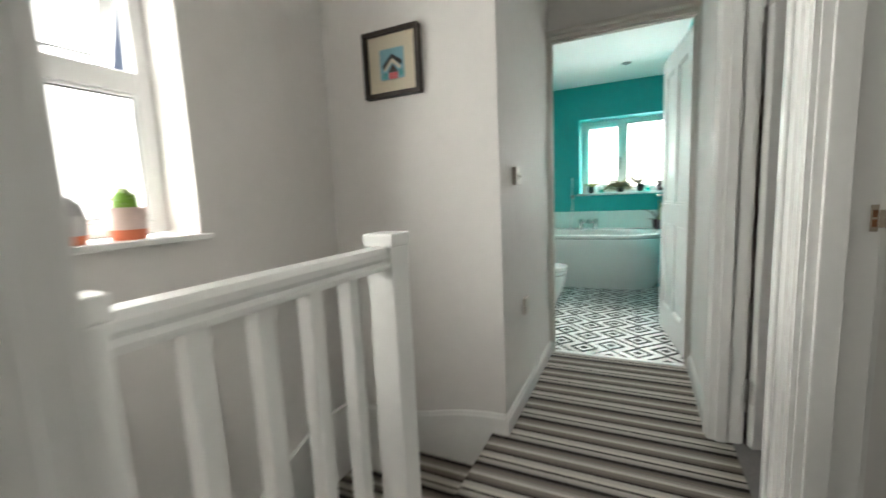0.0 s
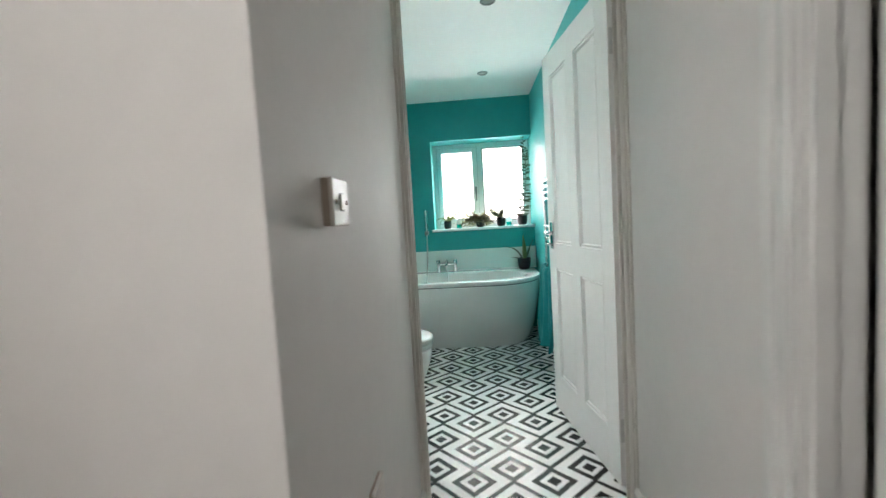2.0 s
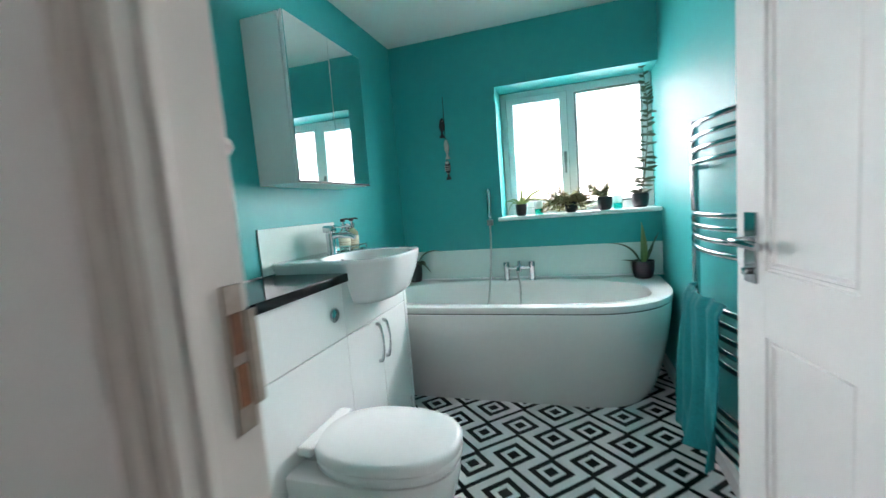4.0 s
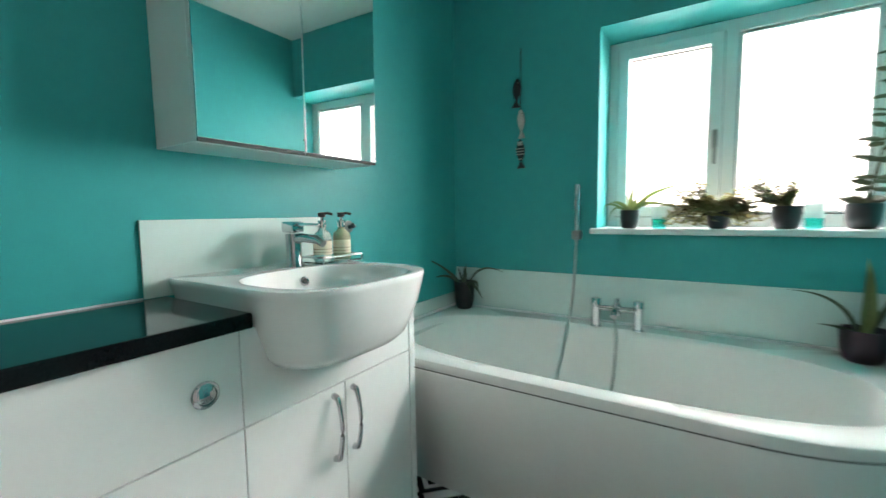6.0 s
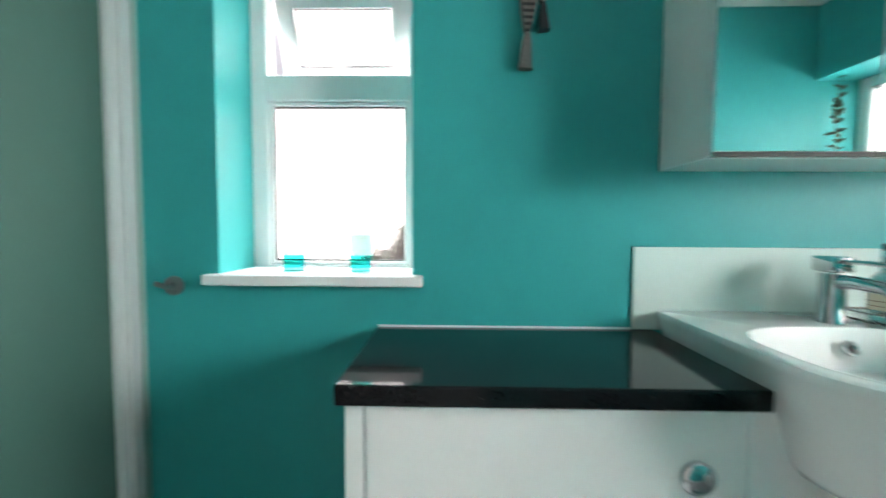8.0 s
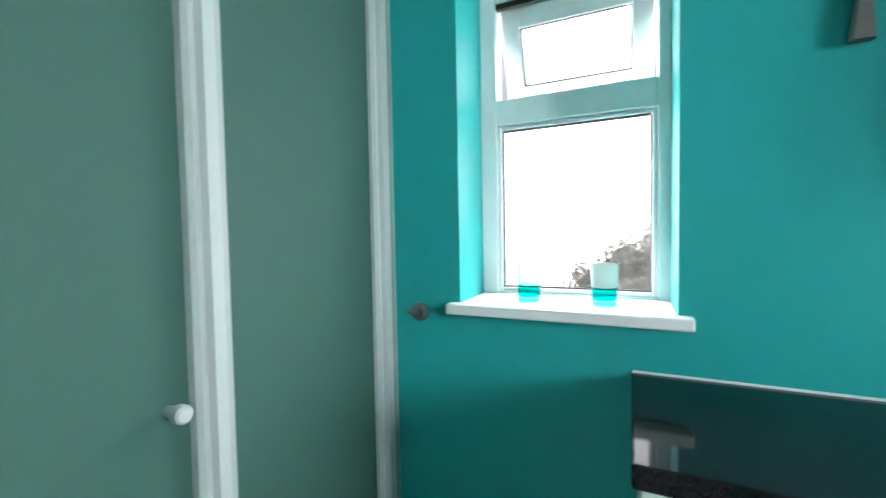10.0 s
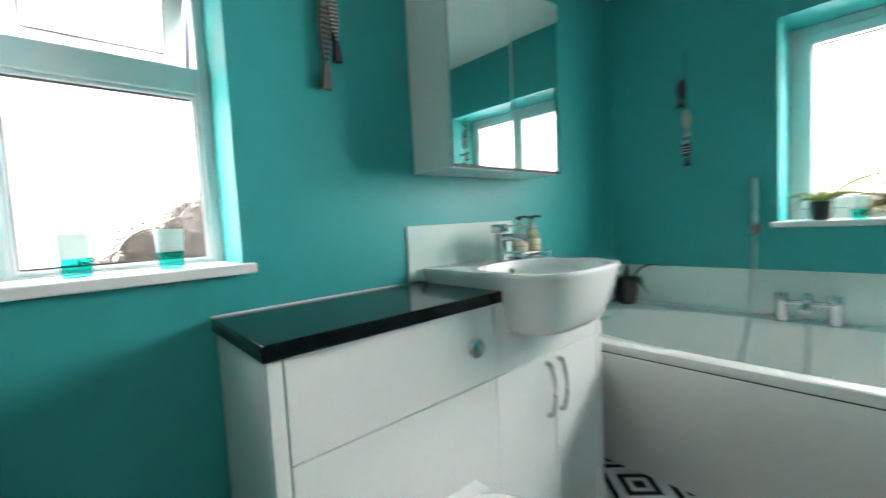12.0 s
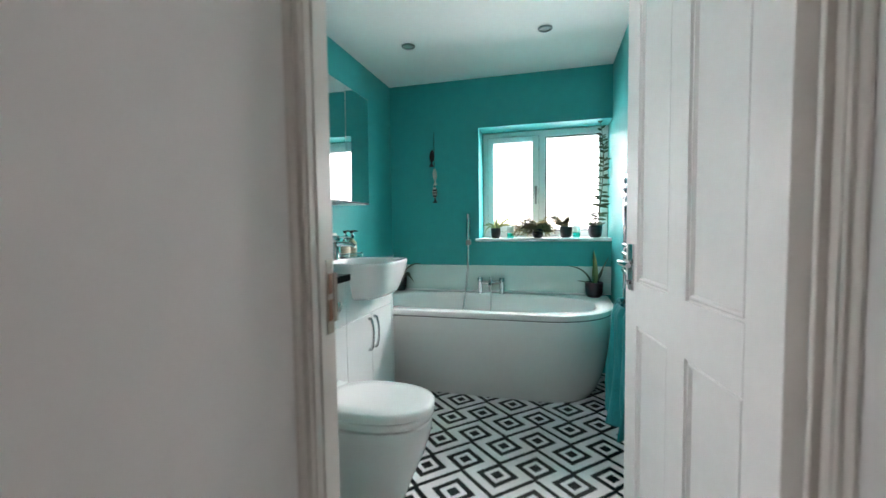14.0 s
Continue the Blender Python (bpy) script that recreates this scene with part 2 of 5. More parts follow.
def vinyl():
    """Printed floor: square rings and dots in skewed rows between crossing lines, black on white."""
    m = bpy.data.materials.new("diamond_pattern_vinyl")
    m.use_nodes = True
    nt = m.node_tree
    b = nt.nodes["Principled BSDF"]
    b.inputs["Roughness"].default_value = 0.24
    b.inputs["Specular IOR Level"].default_value = 0.30
    co = nt.nodes.new("ShaderNodeTexCoord")
    sep = nt.nodes.new("ShaderNodeSeparateXYZ")
    nt.links.new(co.outputs["Object"], sep.inputs[0])

    def op(kind, a, c=None, d=None):
        n = nt.nodes.new("ShaderNodeMath")
        n.operation = kind
        for k, v in enumerate((a, c, d)):
            if v is None:
                continue
            if isinstance(v, (int, float)):
                n.inputs[k].default_value = v
            else:
                nt.links.new(v, n.inputs[k])
        return n.outputs[0]

    def wrap(x):
        return op("SUBTRACT", x, op("ROUND", x))

    u = op("DIVIDE", op("SUBTRACT", sep.outputs["X"], PATX), PATW)
    v = op("DIVIDE", op("SUBTRACT", sep.outputs["Y"], PATY), PATH_L)
    side = op("ABSOLUTE", wrap(u))                      # 0 on one column of corners, 0.5 on the next
    up = op("FRACT", v)
    dark = op("LESS_THAN", op("ABSOLUTE", op("SUBTRACT", op("SUBTRACT", 1.0, up), op("MULTIPLY", side, 2 * (1 - KITE)))), 0.058)
    for du, dv in ((side, op("ABSOLUTE", wrap(op("SUBTRACT", v, KITE)))), (op("SUBTRACT", 0.5, side), op("ABSOLUTE", wrap(v)))):
        def square(half):
            return op("ADD", op("MULTIPLY", du, PATW / half), op("MULTIPLY", dv, PATH_L / half))
        ring = op("MULTIPLY", op("LESS_THAN", square(0.101), 1.0), op("GREATER_THAN", square(0.064), 1.0))
        dark = op("MAXIMUM", dark, op("MAXIMUM", ring, op("LESS_THAN", square(0.034), 1.0)))
    ramp = nt.nodes.new("ShaderNodeMix")
    ramp.data_type = "RGBA"
    ramp.inputs["A"].default_value, ramp.inputs["B"].default_value = (0.86, 0.855, 0.85, 1), (0.005, 0.005, 0.005, 1)
    nt.links.new(dark, ramp.inputs["Factor"])
    n = nt.nodes.new("ShaderNodeTexNoise")
    n.inputs["Scale"].default_value, n.inputs["Detail"].default_value = 30, 6
    nt.links.new(co.outputs["Object"], n.inputs["Vector"])
    mul = nt.nodes.new("ShaderNodeMix")
    mul.data_type, mul.blend_type = "RGBA", "MULTIPLY"
    mul.inputs["Factor"].default_value = 0.15
    nt.links.new(ramp.outputs["Result"], mul.inputs["A"])
    nt.links.new(n.outputs["Fac"], mul.inputs["B"])
    nt.links.new(mul.outputs["Result"], b.inputs["Base Color"])
    bp = nt.nodes.new("ShaderNodeBump")
    bp.inputs["Strength"].default_value, bp.inputs["Distance"].default_value = 0.08, 0.001
    nt.links.new(n.outputs["Fac"], bp.inputs["Height"])
    nt.links.new(bp.outputs["Normal"], b.inputs["Normal"])
    return m


PATX, PATY, PATW, PATH_L, KITE = -0.074, 5.4445, 0.346, 0.261, 0.36   # one corner of the kites, their repeat across and along, and the skew of every other row
CARPET, VINYL = carpet(), vinyl()

# ---- mesh helpers ----


def part(name, bm, material, parent=None, label="", smooth=False):
    me = bpy.data.meshes.new(name)
    bmesh.ops.recalc_face_normals(bm, faces=bm.faces)
    if smooth:
        for f in bm.faces:
            f.smooth = True
    bm.to_mesh(me)
    bm.free()
    for m in (material if isinstance(material, (list, tuple)) else [material]):
        me.materials.append(m)
    ob = new(name, me)
    if parent:
        ob.parent = parent
        ob.matrix_parent_inverse = Matrix.Identity(4)
    if smooth:
        me.shade_smooth()
        me.set_sharp_from_angle(angle=radians(38))
    if label:
        tagged(ob, label)
    return ob


def add_box(bm, lo, hi, bev=0.0, seg=2):
    c = [(a + b) / 2 for a, b in zip(lo, hi)]
    s = [abs(b - a) for a, b in zip(lo, hi)]
    r = bmesh.ops.create_cube(bm, size=1.0, matrix=Matrix.Translation(c) @ Matrix.Diagonal((*s, 1)))
    if bev:
        es = list({e for v in r["verts"] for e in v.link_edges})
        bmesh.ops.bevel(bm, geom=es, offset=min(bev, min(s) * 0.45), segments=seg, affect="EDGES", profile=0.5)


def boxes(*specs, bev=0.0):
    bm = bmesh.new()
    for lo, hi in specs:
        add_box(bm, lo, hi, bev)
    return bm


def lathe(profile, n=32, at=(0, 0, 0)):
    """A turned shape from (radius, height) pairs."""
    bm = bmesh.new()
    rings = []
    for r, z in profile:
        if r < 1e-5:
            rings.append([bm.verts.new((at[0], at[1], at[2] + z))])
        else:
            rings.append([bm.verts.new((at[0] + r * math.cos(6.28318531 * k / n), at[1] + r * math.sin(6.28318531 * k / n), at[2] + z)) for k in range(n)])
    for a, b in zip(rings, rings[1:]):
        for k in range(n):
            l = (k + 1) % n
            if len(a) == 1 and len(b) == 1:
                continue
            if len(a) == 1:
                bm.faces.new((a[0], b[k], b[l]))
            elif len(b) == 1:
                bm.faces.new((a[k], a[l], b[0]))
            else:
                bm.faces.new((a[k], a[l], b[l], b[k]))
    return bm


def tube(bm, pts, radius, n=10, taper=None):
    """A round bar along points; taper gives each point's share of the radius."""
    pts = [Vector(p) for p in pts]
    rings = []
    up = Vector((0, 0, 1))
    for i, p in enumerate(pts):
        d = (pts[min(i + 1, len(pts) - 1)] - pts[max(i - 1, 0)]).normalized()
        s = d.cross(up)
        if s.length < 0.05:
            s = d.cross(Vector((1, 0, 0)))
        s.normalize()
        u = s.cross(d).normalized()
        r = radius * (taper[i] if taper else 1)
        rings.append([bm.verts.new(p + r * (math.cos(6.28318531 * k / n) * s + math.sin(6.28318531 * k / n) * u)) for k in range(n)])
    for a, b in zip(rings, rings[1:]):
        for k in range(n):
            bm.faces.new((a[k], a[(k + 1) % n], b[(k + 1) % n], b[k]))
    bm.faces.new(rings[0][::-1])
    bm.faces.new(rings[-1])
    return bm


def loft(loops, cap_first=False, cap_last=False, closed=True):
    bm = bmesh.new()
    rows = [[bm.verts.new(p) for p in lp] for lp in loops]
    for a, b in zip(rows, rows[1:]):
        n = len(a)
        for k in range(n if closed else n - 1):
            bm.faces.new((a[k], a[(k + 1) % n], b[(k + 1) % n], b[k]))
    if cap_first:
        bm.faces.new(rows[0][::-1])
    if cap_last:
        bm.faces.new(rows[-1])
    return bm


def moulding(profile, a, b, out, up):
    """A straight moulding from a to b: profile pairs go along out and up."""
    bm = bmesh.new()
    a, b, out, up = Vector(a), Vector(b), Vector(out), Vector(up)
    ra = [bm.verts.new(a + o * out + u * up) for o, u in profile]
    rb = [bm.verts.new(b + o * out + u * up) for o, u in profile]
    n = len(profile)
    for k in range(n):
        bm.faces.new((ra[k], ra[(k + 1) % n], rb[(k + 1) % n], rb[k]))
    bm.faces.new(ra[::-1])
    bm.faces.new(rb)
    return bm


def merge(bm, other):
    me = bpy.data.meshes.new("tmp")
    other.to_mesh(me)
    other.free()
    bm.from_mesh(me)
    bpy.data.meshes.remove(me)
    return bm


def thing(name, label, category, group="", at=(0, 0, 0)):
    e = new(name)
    e.matrix_world = pose(*at)
    return tagged(e, label, category, group)


def structure(name, bm, material, label, category="wall", smooth=False):
    return tagged(part(name, bm, material, smooth=smooth), label, category, kind="structure")


def bez(p0, p1, p2, n=8):
    p0, p1, p2 = Vector(p0), Vector(p1), Vector(p2)
    return [(1 - t) ** 2 * p0 + 2 * t * (1 - t) * p1 + t * t * p2 for t in (k / n for k in range(n + 1))]


# ---- structure: floors, ceiling, walls ----
TOP = H + 0.10
structure("floor_bathroom", boxes(((XW, 4.265, -0.06), (XE, YN, 0.0)), ((XW, 3.28, -0.06), (-0.54, 4.265, -0.002))), VINYL, "black and white diamond patterned vinyl floor", "floor")
structure("floor_landing", boxes(((-0.515, YSW - 0.06, -0.06), (0.465, 4.26, 0.0))), CARPET, "striped loop pile carpet on the landing", "floor")
structure("floor_bedroom", boxes(((0.465, 1.6, -0.06), (3.2, 4.3, 0.002)), ((-1.3, -1.7, -0.06), (3.2, YSW - 0.06, 0.002))), GREYCARPET, "plain grey bedroom carpet", "floor")
structure("threshold", boxes(((-0.420, 4.252, -0.01), (0.352, 4.285, 0.006)), bev=0.002), UPVC, "white threshold strip in the bathroom doorway", "threshold")
structure("ceiling", boxes(((-1.62, -1.8, H), (3.4, 7.32, TOP))), CEIL, "plain white painted ceiling", "ceiling")

WY0, WY1, WZ0, WZ1 = 4.388, 4.866, 1.05, 1.935    # side window of the bathroom
LY0, LY1, LZ0, LZ1 = 1.72, 2.432, 1.0, 1.975      # window over the stairs
NX0, NX1, NZ0, NZ1 = -0.585, XE, 1.052, 1.975     # window over the bath


def wall_x(name, x0, x1, y0, y1, z0, z1, holes, material, label):
    """A wall along y with rectangular holes (y0, y1, z0, z1)."""
    sp, y = [], y0
    for a, b, c, d in sorted(holes):
        sp += [((x0, y, z0), (x1, a, z1)), ((x0, a, d), (x1, b, z1))]
        if c > z0:
            sp.append(((x0, a, z0), (x1, b, c)))
        y = b
    sp.append(((x0, y, z0), (x1, y1, z1)))
    return structure(name, boxes(*sp), material, label)


def wall_y(name, y0, y1, x0, x1, z0, z1, holes, material, label):
    sp, x = [], x0
    for a, b, c, d in sorted(holes):
        sp += [((x, y0, z0), (a, y1, z1)), ((a, y0, d), (b, y1, z1))]
        if c > z0:
            sp.append(((a, y0, z0), (b, y1, c)))
        x = b
    sp.append(((x, y0, z0), (x1, y1, z1)))
    return structure(name, boxes(*sp), material, label)


wall_x("wall_west_bathroom", -1.62, XW, 4.20, 7.30, -0.1, H, [(WY0, WY1, WZ0, WZ1)], TURQ, "turquoise painted bathroom wall with a small window")
wall_y("wall_north", YN, 7.30, XW, 0.75, -0.1, H, [(NX0, NX1, NZ0, NZ1)], TURQ, "turquoise painted wall with the window over the bath")
wall_x("wall_east_bathroom", XE, 0.55, YS, YN, -0.1, H, [], TURQ, "turquoise satin painted wall with the towel rail")
wall_y("wall_south_bathroom", 4.31, YS, -0.54, 0.55, -0.1, H, [(DL - 0.03, DR + 0.03, -0.1, DT + 0.03)], TURQ, "turquoise side of the door wall")
wall_y("wall_landing_door", YD, 4.31, -0.54, 0.49, -0.1, H, [(DL - 0.03, DR + 0.03, -0.1, DT + 0.03)], LANDING, "warm white side of the door wall")
wall_x("wall_west_stairs", -1.62, XW, -1.8, 4.20, -2.9, H, [(LY0, LY1, LZ0, LZ1)], LANDING, "warm white stair wall with a window")
structure("wall_picture", boxes(((XW, YP, -2.9), (CW, 3.28, H))), LANDING, "warm white wall with a framed picture")
structure("wall_corridor_west", boxes(((-0.54, 3.28, -0.1), (CW, YD, H))), LANDING, "warm white corridor wall with a light switch")
D2A, D2B, D3A, D3B = 2.66, 3.455, 1.73, 2.485
wall_x("wall_corridor_east", CE, 0.49, YSW, YD, -0.1, H, [(D2A - 0.03, D2B + 0.03, -0.1, DT + 0.03), (D3A - 0.03, D3B + 0.03, -0.1, DT + 0.03)], LANDING, "warm white corridor wall with two doorways")
BA, BB = -0.285, 0.375
wall_y("wall_bedroom_door", 1.51, YSW, XW, 0.49, -2.9, H, [(BA - 0.03, BB + 0.03, -0.02, DT + 0.03)], LANDING, "warm white wall with the bedroom doorway")
wall_x("wall_bedroom_east", 3.2, 3.3, -1.8, 4.4, -0.1, H, [(1.75, 2.45, 0.97, 2.04), (2.66, 3.16, 1.45, 1.95)], LANDING, "plain warm white bedroom wall")
wall_y("wall_bedroom_south", -1.8, -1.7, XW, 3.2, -0.1, H, [(0.2, 1.6, 0.9, 2.1)], LANDING, "plain warm white bedroom wall with a window")
structure("wall_bedroom_middle", boxes(((0.49, 2.57, -0.1), (3.2, 2.64, H)), ((0.49, 1.51, -0.1), (3.2, 1.60, H))), LANDING, "plain warm white partition")
# unseen wall added close behind door_2 to keep its hinge gap dark
structure("wall_gap_shade", boxes(((0.492, 3.765, -0.1), (3.2, 3.86, H))), LANDING, "plain warm white partition")
# shower recess behind the corridor wall, and the stairwell below the landing
structure("wall_shower", boxes(((XW - 0.001, 3.281, -0.05), (XW + 0.012, 4.199, H)), ((XW + 0.012, 3.281, -0.05), (-0.54, 3.293, H)), ((-0.552, 3.293, -0.05), (-0.5401, 4.25, H))), CUPB, "pale sage shower wall boards")
structure("wall_under_landing", boxes(((-0.515, YSW, -2.9), (-0.44, YP, -0.06))), LANDING, "warm white wall below the landing edge")
structure("floor_below", boxes(((XW, -1.7, -2.95), (-0.44, YP, -2.9))), CARPET, "striped carpet at the foot of the stairs", "floor")

# ---- mouldings ----
ARCH = [(0, 0), (0.010, 0), (0.010, 0.008), (0.014, 0.012), (0.014, 0.034), (0.019, 0.040), (0.021, 0.050), (0.021, 0.064), (0.017, 0.068), (0, 0.068)]
SKIRT = [(0, 0), (0.016, 0), (0.016, 0.066), (0.012, 0.074), (0.009, 0.084), (0.005, 0.088), (0, 0.088)]


def door_frame(name, axis, face, back, a, b, top, out, label, widths=(0.068, 0.068), stop=0.5, both=True, stops=None, thick=(0.011, 0.011), inset=(0.0, 0.0), proud=1.0, paint=None):
    """Lining, stops and architraves round an opening from a to b in a wall along the other axis."""
    f = thing(name, label, "door frame")
    f["kind"] = "structure"

    def p(along, across, z):
        return (along, across, z) if axis == "x" else (across, along, z)

    lo, hi = min(face, back), max(face, back)
    for s, e in ((a - 0.03, a), (b, b + 0.03)):
        part("jamb", boxes((p(s, lo, 0), p(e, hi, top)), bev=0.002), paint or GLOSS, f)
    part("head", boxes((p(a - 0.03, lo, top), p(b + 0.03, hi, top + 0.03)), bev=0.002), paint or GLOSS, f)
    m = lo + (hi - lo) * stop
    s0, s1 = stops or (m - 0.02, m + 0.02)
    for s, e in ((a, a + thick[0]), (b - thick[1], b)):
        part("door_stop", boxes((p(s, s0, 0), p(e, s1, top - thick[0])), bev=0.002), paint or GLOSS, f)
    part("door_stop", boxes((p(a, s0, top - thick[0]), p(b, s1, top)), bev=0.002), paint or GLOSS, f)
    a, b, top = a + inset[0], b - inset[1], top - inset[0]
    for across, o in (((face, out), (back, -out)) if both else ((face, out),)):
        ov = p(0, o, 0)
        for edge, sg, w in ((a, -1, widths[0]), (b, 1, widths[1])):
            prof = [(u * proud, v * w / 0.068) for u, v in ARCH]
            part("architrave", moulding(prof, p(edge + sg * 0.004, across, 0), p(edge + sg * 0.004, across, top + 0.06), ov, p(sg, 0, 0)), paint or GLOSS, f)
        part("architrave", moulding([(u * proud * 1.04, v) for u, v in ARCH], p(a - min(widths[0], 0.06), across, top + 0.004), p(b + min(widths[1], 0.06), across, top + 0.004), ov, (0, 0, 1)), paint or GLOSS, f)
    return f


bath_frame = door_frame("door_frame_1", "x", YD, YS, DL, DR, DT, -1, "white gloss bathroom door lining and architrave", (0.036, 0.019), both=False, stops=(4.262, 4.274), thick=(0.026, 0.046), inset=(0.027, 0.038), proud=2.0, paint=CREAM)
room_frame = door_frame("door_frame_2", "y", CE, 0.49, D2A, D2B, DT, -1, "white gloss door lining beside the corridor", stop=0.35)
near_frame = door_frame("door_frame_3", "y", CE, 0.49, D3A, D3B, DT, -1, "white gloss door lining with a latch keep", stop=0.35)
bed_frame = door_frame("door_frame_4", "x", YSW, 1.51, BA, BB, DT, 1, "white gloss bedroom door lining", (0.068, 0.010), stop=0.5)


def keep(name, parent, m, w=0.026, h=0.155):
    """A striker plate with two mortices, on the xz plane facing -y before m."""
    t = part(name, boxes(((-w / 2, -0.002, -h / 2), (w / 2, 0.0, h / 2)), bev=0.001), KEEPM, parent, "tarnished latch keep")
    k = h / 0.155
    for z0, z1 in ((-0.050 * k, -0.006 * k), (0.006 * k, 0.048 * k)):
        o = part("mortice", boxes(((-w * 0.28, -0.0035, z0), (w * 0.28, -0.0021, z1))), BRASS, t, "dark brown mortice")
    lip = part("lip", boxes(((w / 2, -0.004, -0.055 * k), (w / 2 + 0.014, -0.0005, 0.048 * k)), bev=0.001), KEEPM, t)
    t.matrix_basis = m
    return t


keep("latch_keep", bath_frame, pose(DL + 0.0012, 4.337, 1.03, 0, 0, 90))
keep("latch_keep", near_frame, pose(0.478, D3B - 0.0012, 1.03, 0, 0, 0), w=0.012, h=0.050)

structure("baseboard_corridor_west", moulding(SKIRT, (CW, YP - 0.0175, 0), (CW, YD - 0.01, 0), (1, 0, 0), (0, 0, 1)), GLOSS, "white gloss skirting board", "baseboard")
structure("baseboard_corridor_east", moulding(SKIRT, (CE, D2B + 0.074, 0), (CE, YD - 0.01, 0), (-1, 0, 0), (0, 0, 1)), GLOSS, "white gloss skirting board", "baseboard")
structure("baseboard_bathroom_east", moulding(SKIRT, (XE, YS + 0.05, 0), (XE, YN, 0), (-1, 0, 0), (0, 0, 1)), GLOSS, "white gloss skirting board", "baseboard")
sweep = [(CW - 0.001, 0.096), (-0.56, 0.090), (-0.66, 0.078), (-0.74, 0.062), (-0.82, 0.042), (-0.90, 0.024), (-1.0, 0.011), (-1.12, 0.003), (XW, 0.0)]
board = [[(x, YP - u, z + (v - 0.088) * (6 if v < 0.01 else 1)) for u, v in SKIRT] for x, z in sweep]
structure("baseboard_picture_wall", loft(board, True, True), GLOSS, "white gloss stair string board sweeping down", "baseboard")
bm = bmesh.new()
lip_pts = [(3.165, 0.0), (3.02, 0.003), (2.86, -0.012), (2.70, -0.068), (2.45, -0.18), (1.5, -0.98), (0.4, -1.92)]
for (ya, za), (yb, zb) in zip(lip_pts, lip_pts[1:]):
    vs = [bm.verts.new(c) for c in ((XW, ya, za), (XW + 0.02, ya, za), (XW + 0.02, yb, zb), (XW, yb, zb), (XW, ya, za - 0.55), (XW + 0.02, ya, za - 0.55), (XW + 0.02, yb, zb - 0.55), (XW, yb, zb - 0.55))]
    for f in ((0, 1, 2, 3), (1, 5, 6, 2), (4, 7, 6, 5), (0, 3, 7, 4), (0, 4, 5, 1), (3, 2, 6, 7)):
        bm.faces.new([vs[k] for k in f])
structure("stair_string", bm, GLOSS, "white gloss raked stair string", "trim")

# ---- stairs: three winders round the newel, then a straight flight ----
stairs = tagged(new("staircase"), "carpeted winding staircase going down from the landing", "staircase")
NXC, NYC = -0.51, 2.40


def wedge(pts, ztop, name="tread"):
    bm = bmesh.new()
    lo = [bm.verts.new((x, y, ztop - 0.22)) for x, y in pts]
    hi = [bm.verts.new((x, y, ztop)) for x, y in pts]
    n = len(pts)
    for k in range(n):
        bm.faces.new((lo[k], lo[(k + 1) % n], hi[(k + 1) % n], hi[k]))
    bm.faces.new(lo[::-1])
    bm.faces.new(hi)
    return part(name, bm, CARPET, stairs)


wedge([(-0.515, NYC), (-0.515, YP), (-0.95, YP)], -0.19)
wedge([(-0.515, NYC), (-0.95, YP), (XW, YP), (XW, 2.92)], -0.38)
wedge([(-0.515, NYC), (XW, 2.92), (XW, 2.40)], -0.57)
for k in range(8):
    wedge([(-0.515, NYC - 0.24 * k), (XW, NYC - 0.24 * k), (XW, NYC - 0.24 * (k + 1)), (-0.515, NYC - 0.24 * (k + 1))], -0.76 - 0.19 * k)

# ---- windows ----


def upvc_frame(t, name, axis, plane, a, b, z0, z1, w, depth, material=UPVC):
    """Four mitre-like bars round a rectangle, in the plane across the given axis."""
    def p(al, ac, z):
        return (al, ac, z) if axis == "x" else (ac, al, z)
    f = part(name, boxes((p(a, plane, z0), p(a + w, plane + depth, z1)), (p(b - w, plane, z0), p(b, plane + depth, z1)),
                         (p(a + w, plane, z0), p(b - w, plane + depth, z0 + w)), (p(a + w, plane, z1 - w), p(b - w, plane + depth, z1)), bev=0.004), material, t)
    return f


def pane(t, axis, at, a, b, z0, z1, material):
    def p(al, ac, z):
        return (al, ac, z) if axis == "x" else (ac, al, z)
    o = part("pane", boxes((p(a, at - 0.002, z0), p(b, at + 0.002, z1))), material, t)
    o.visible_shadow = False
    return o


w1 = thing("window_1", "white uPVC casement window over the bath", "window")
w1["kind"] = "structure"
WP = 7.20
upvc_frame(w1, "window_frame", "x", WP, NX0, NX1, NZ0 + 0.014, NZ1, 0.055, 0.06)
part("mullion", boxes(((-0.115, WP, NZ0 + 0.07), (-0.055, WP + 0.06, NZ1 - 0.048)), bev=0.004), UPVC, w1)
upvc_frame(w1, "sash", "x", WP - 0.014, NX0 + 0.042, -0.108, NZ0 + 0.064, NZ1 - 0.042, 0.05, 0.05)
pane(w1, "x", WP + 0.03, NX0 + 0.085, -0.155, NZ0 + 0.11, NZ1 - 0.09, PANE)
pane(w1, "x", WP + 0.03, -0.058, NX1 - 0.045, NZ0 + 0.068, NZ1 - 0.045, PANE)
def gasket(t, axis, plane, a, b, z0, z1, w=0.006, depth=0.006):
    """The dark rubber line round a pane."""
    g = upvc_frame(t, "gasket", axis, plane, a, b, z0, z1, w, depth, RUBBER)
    g["label"] = "dark rubber gasket"
    return g


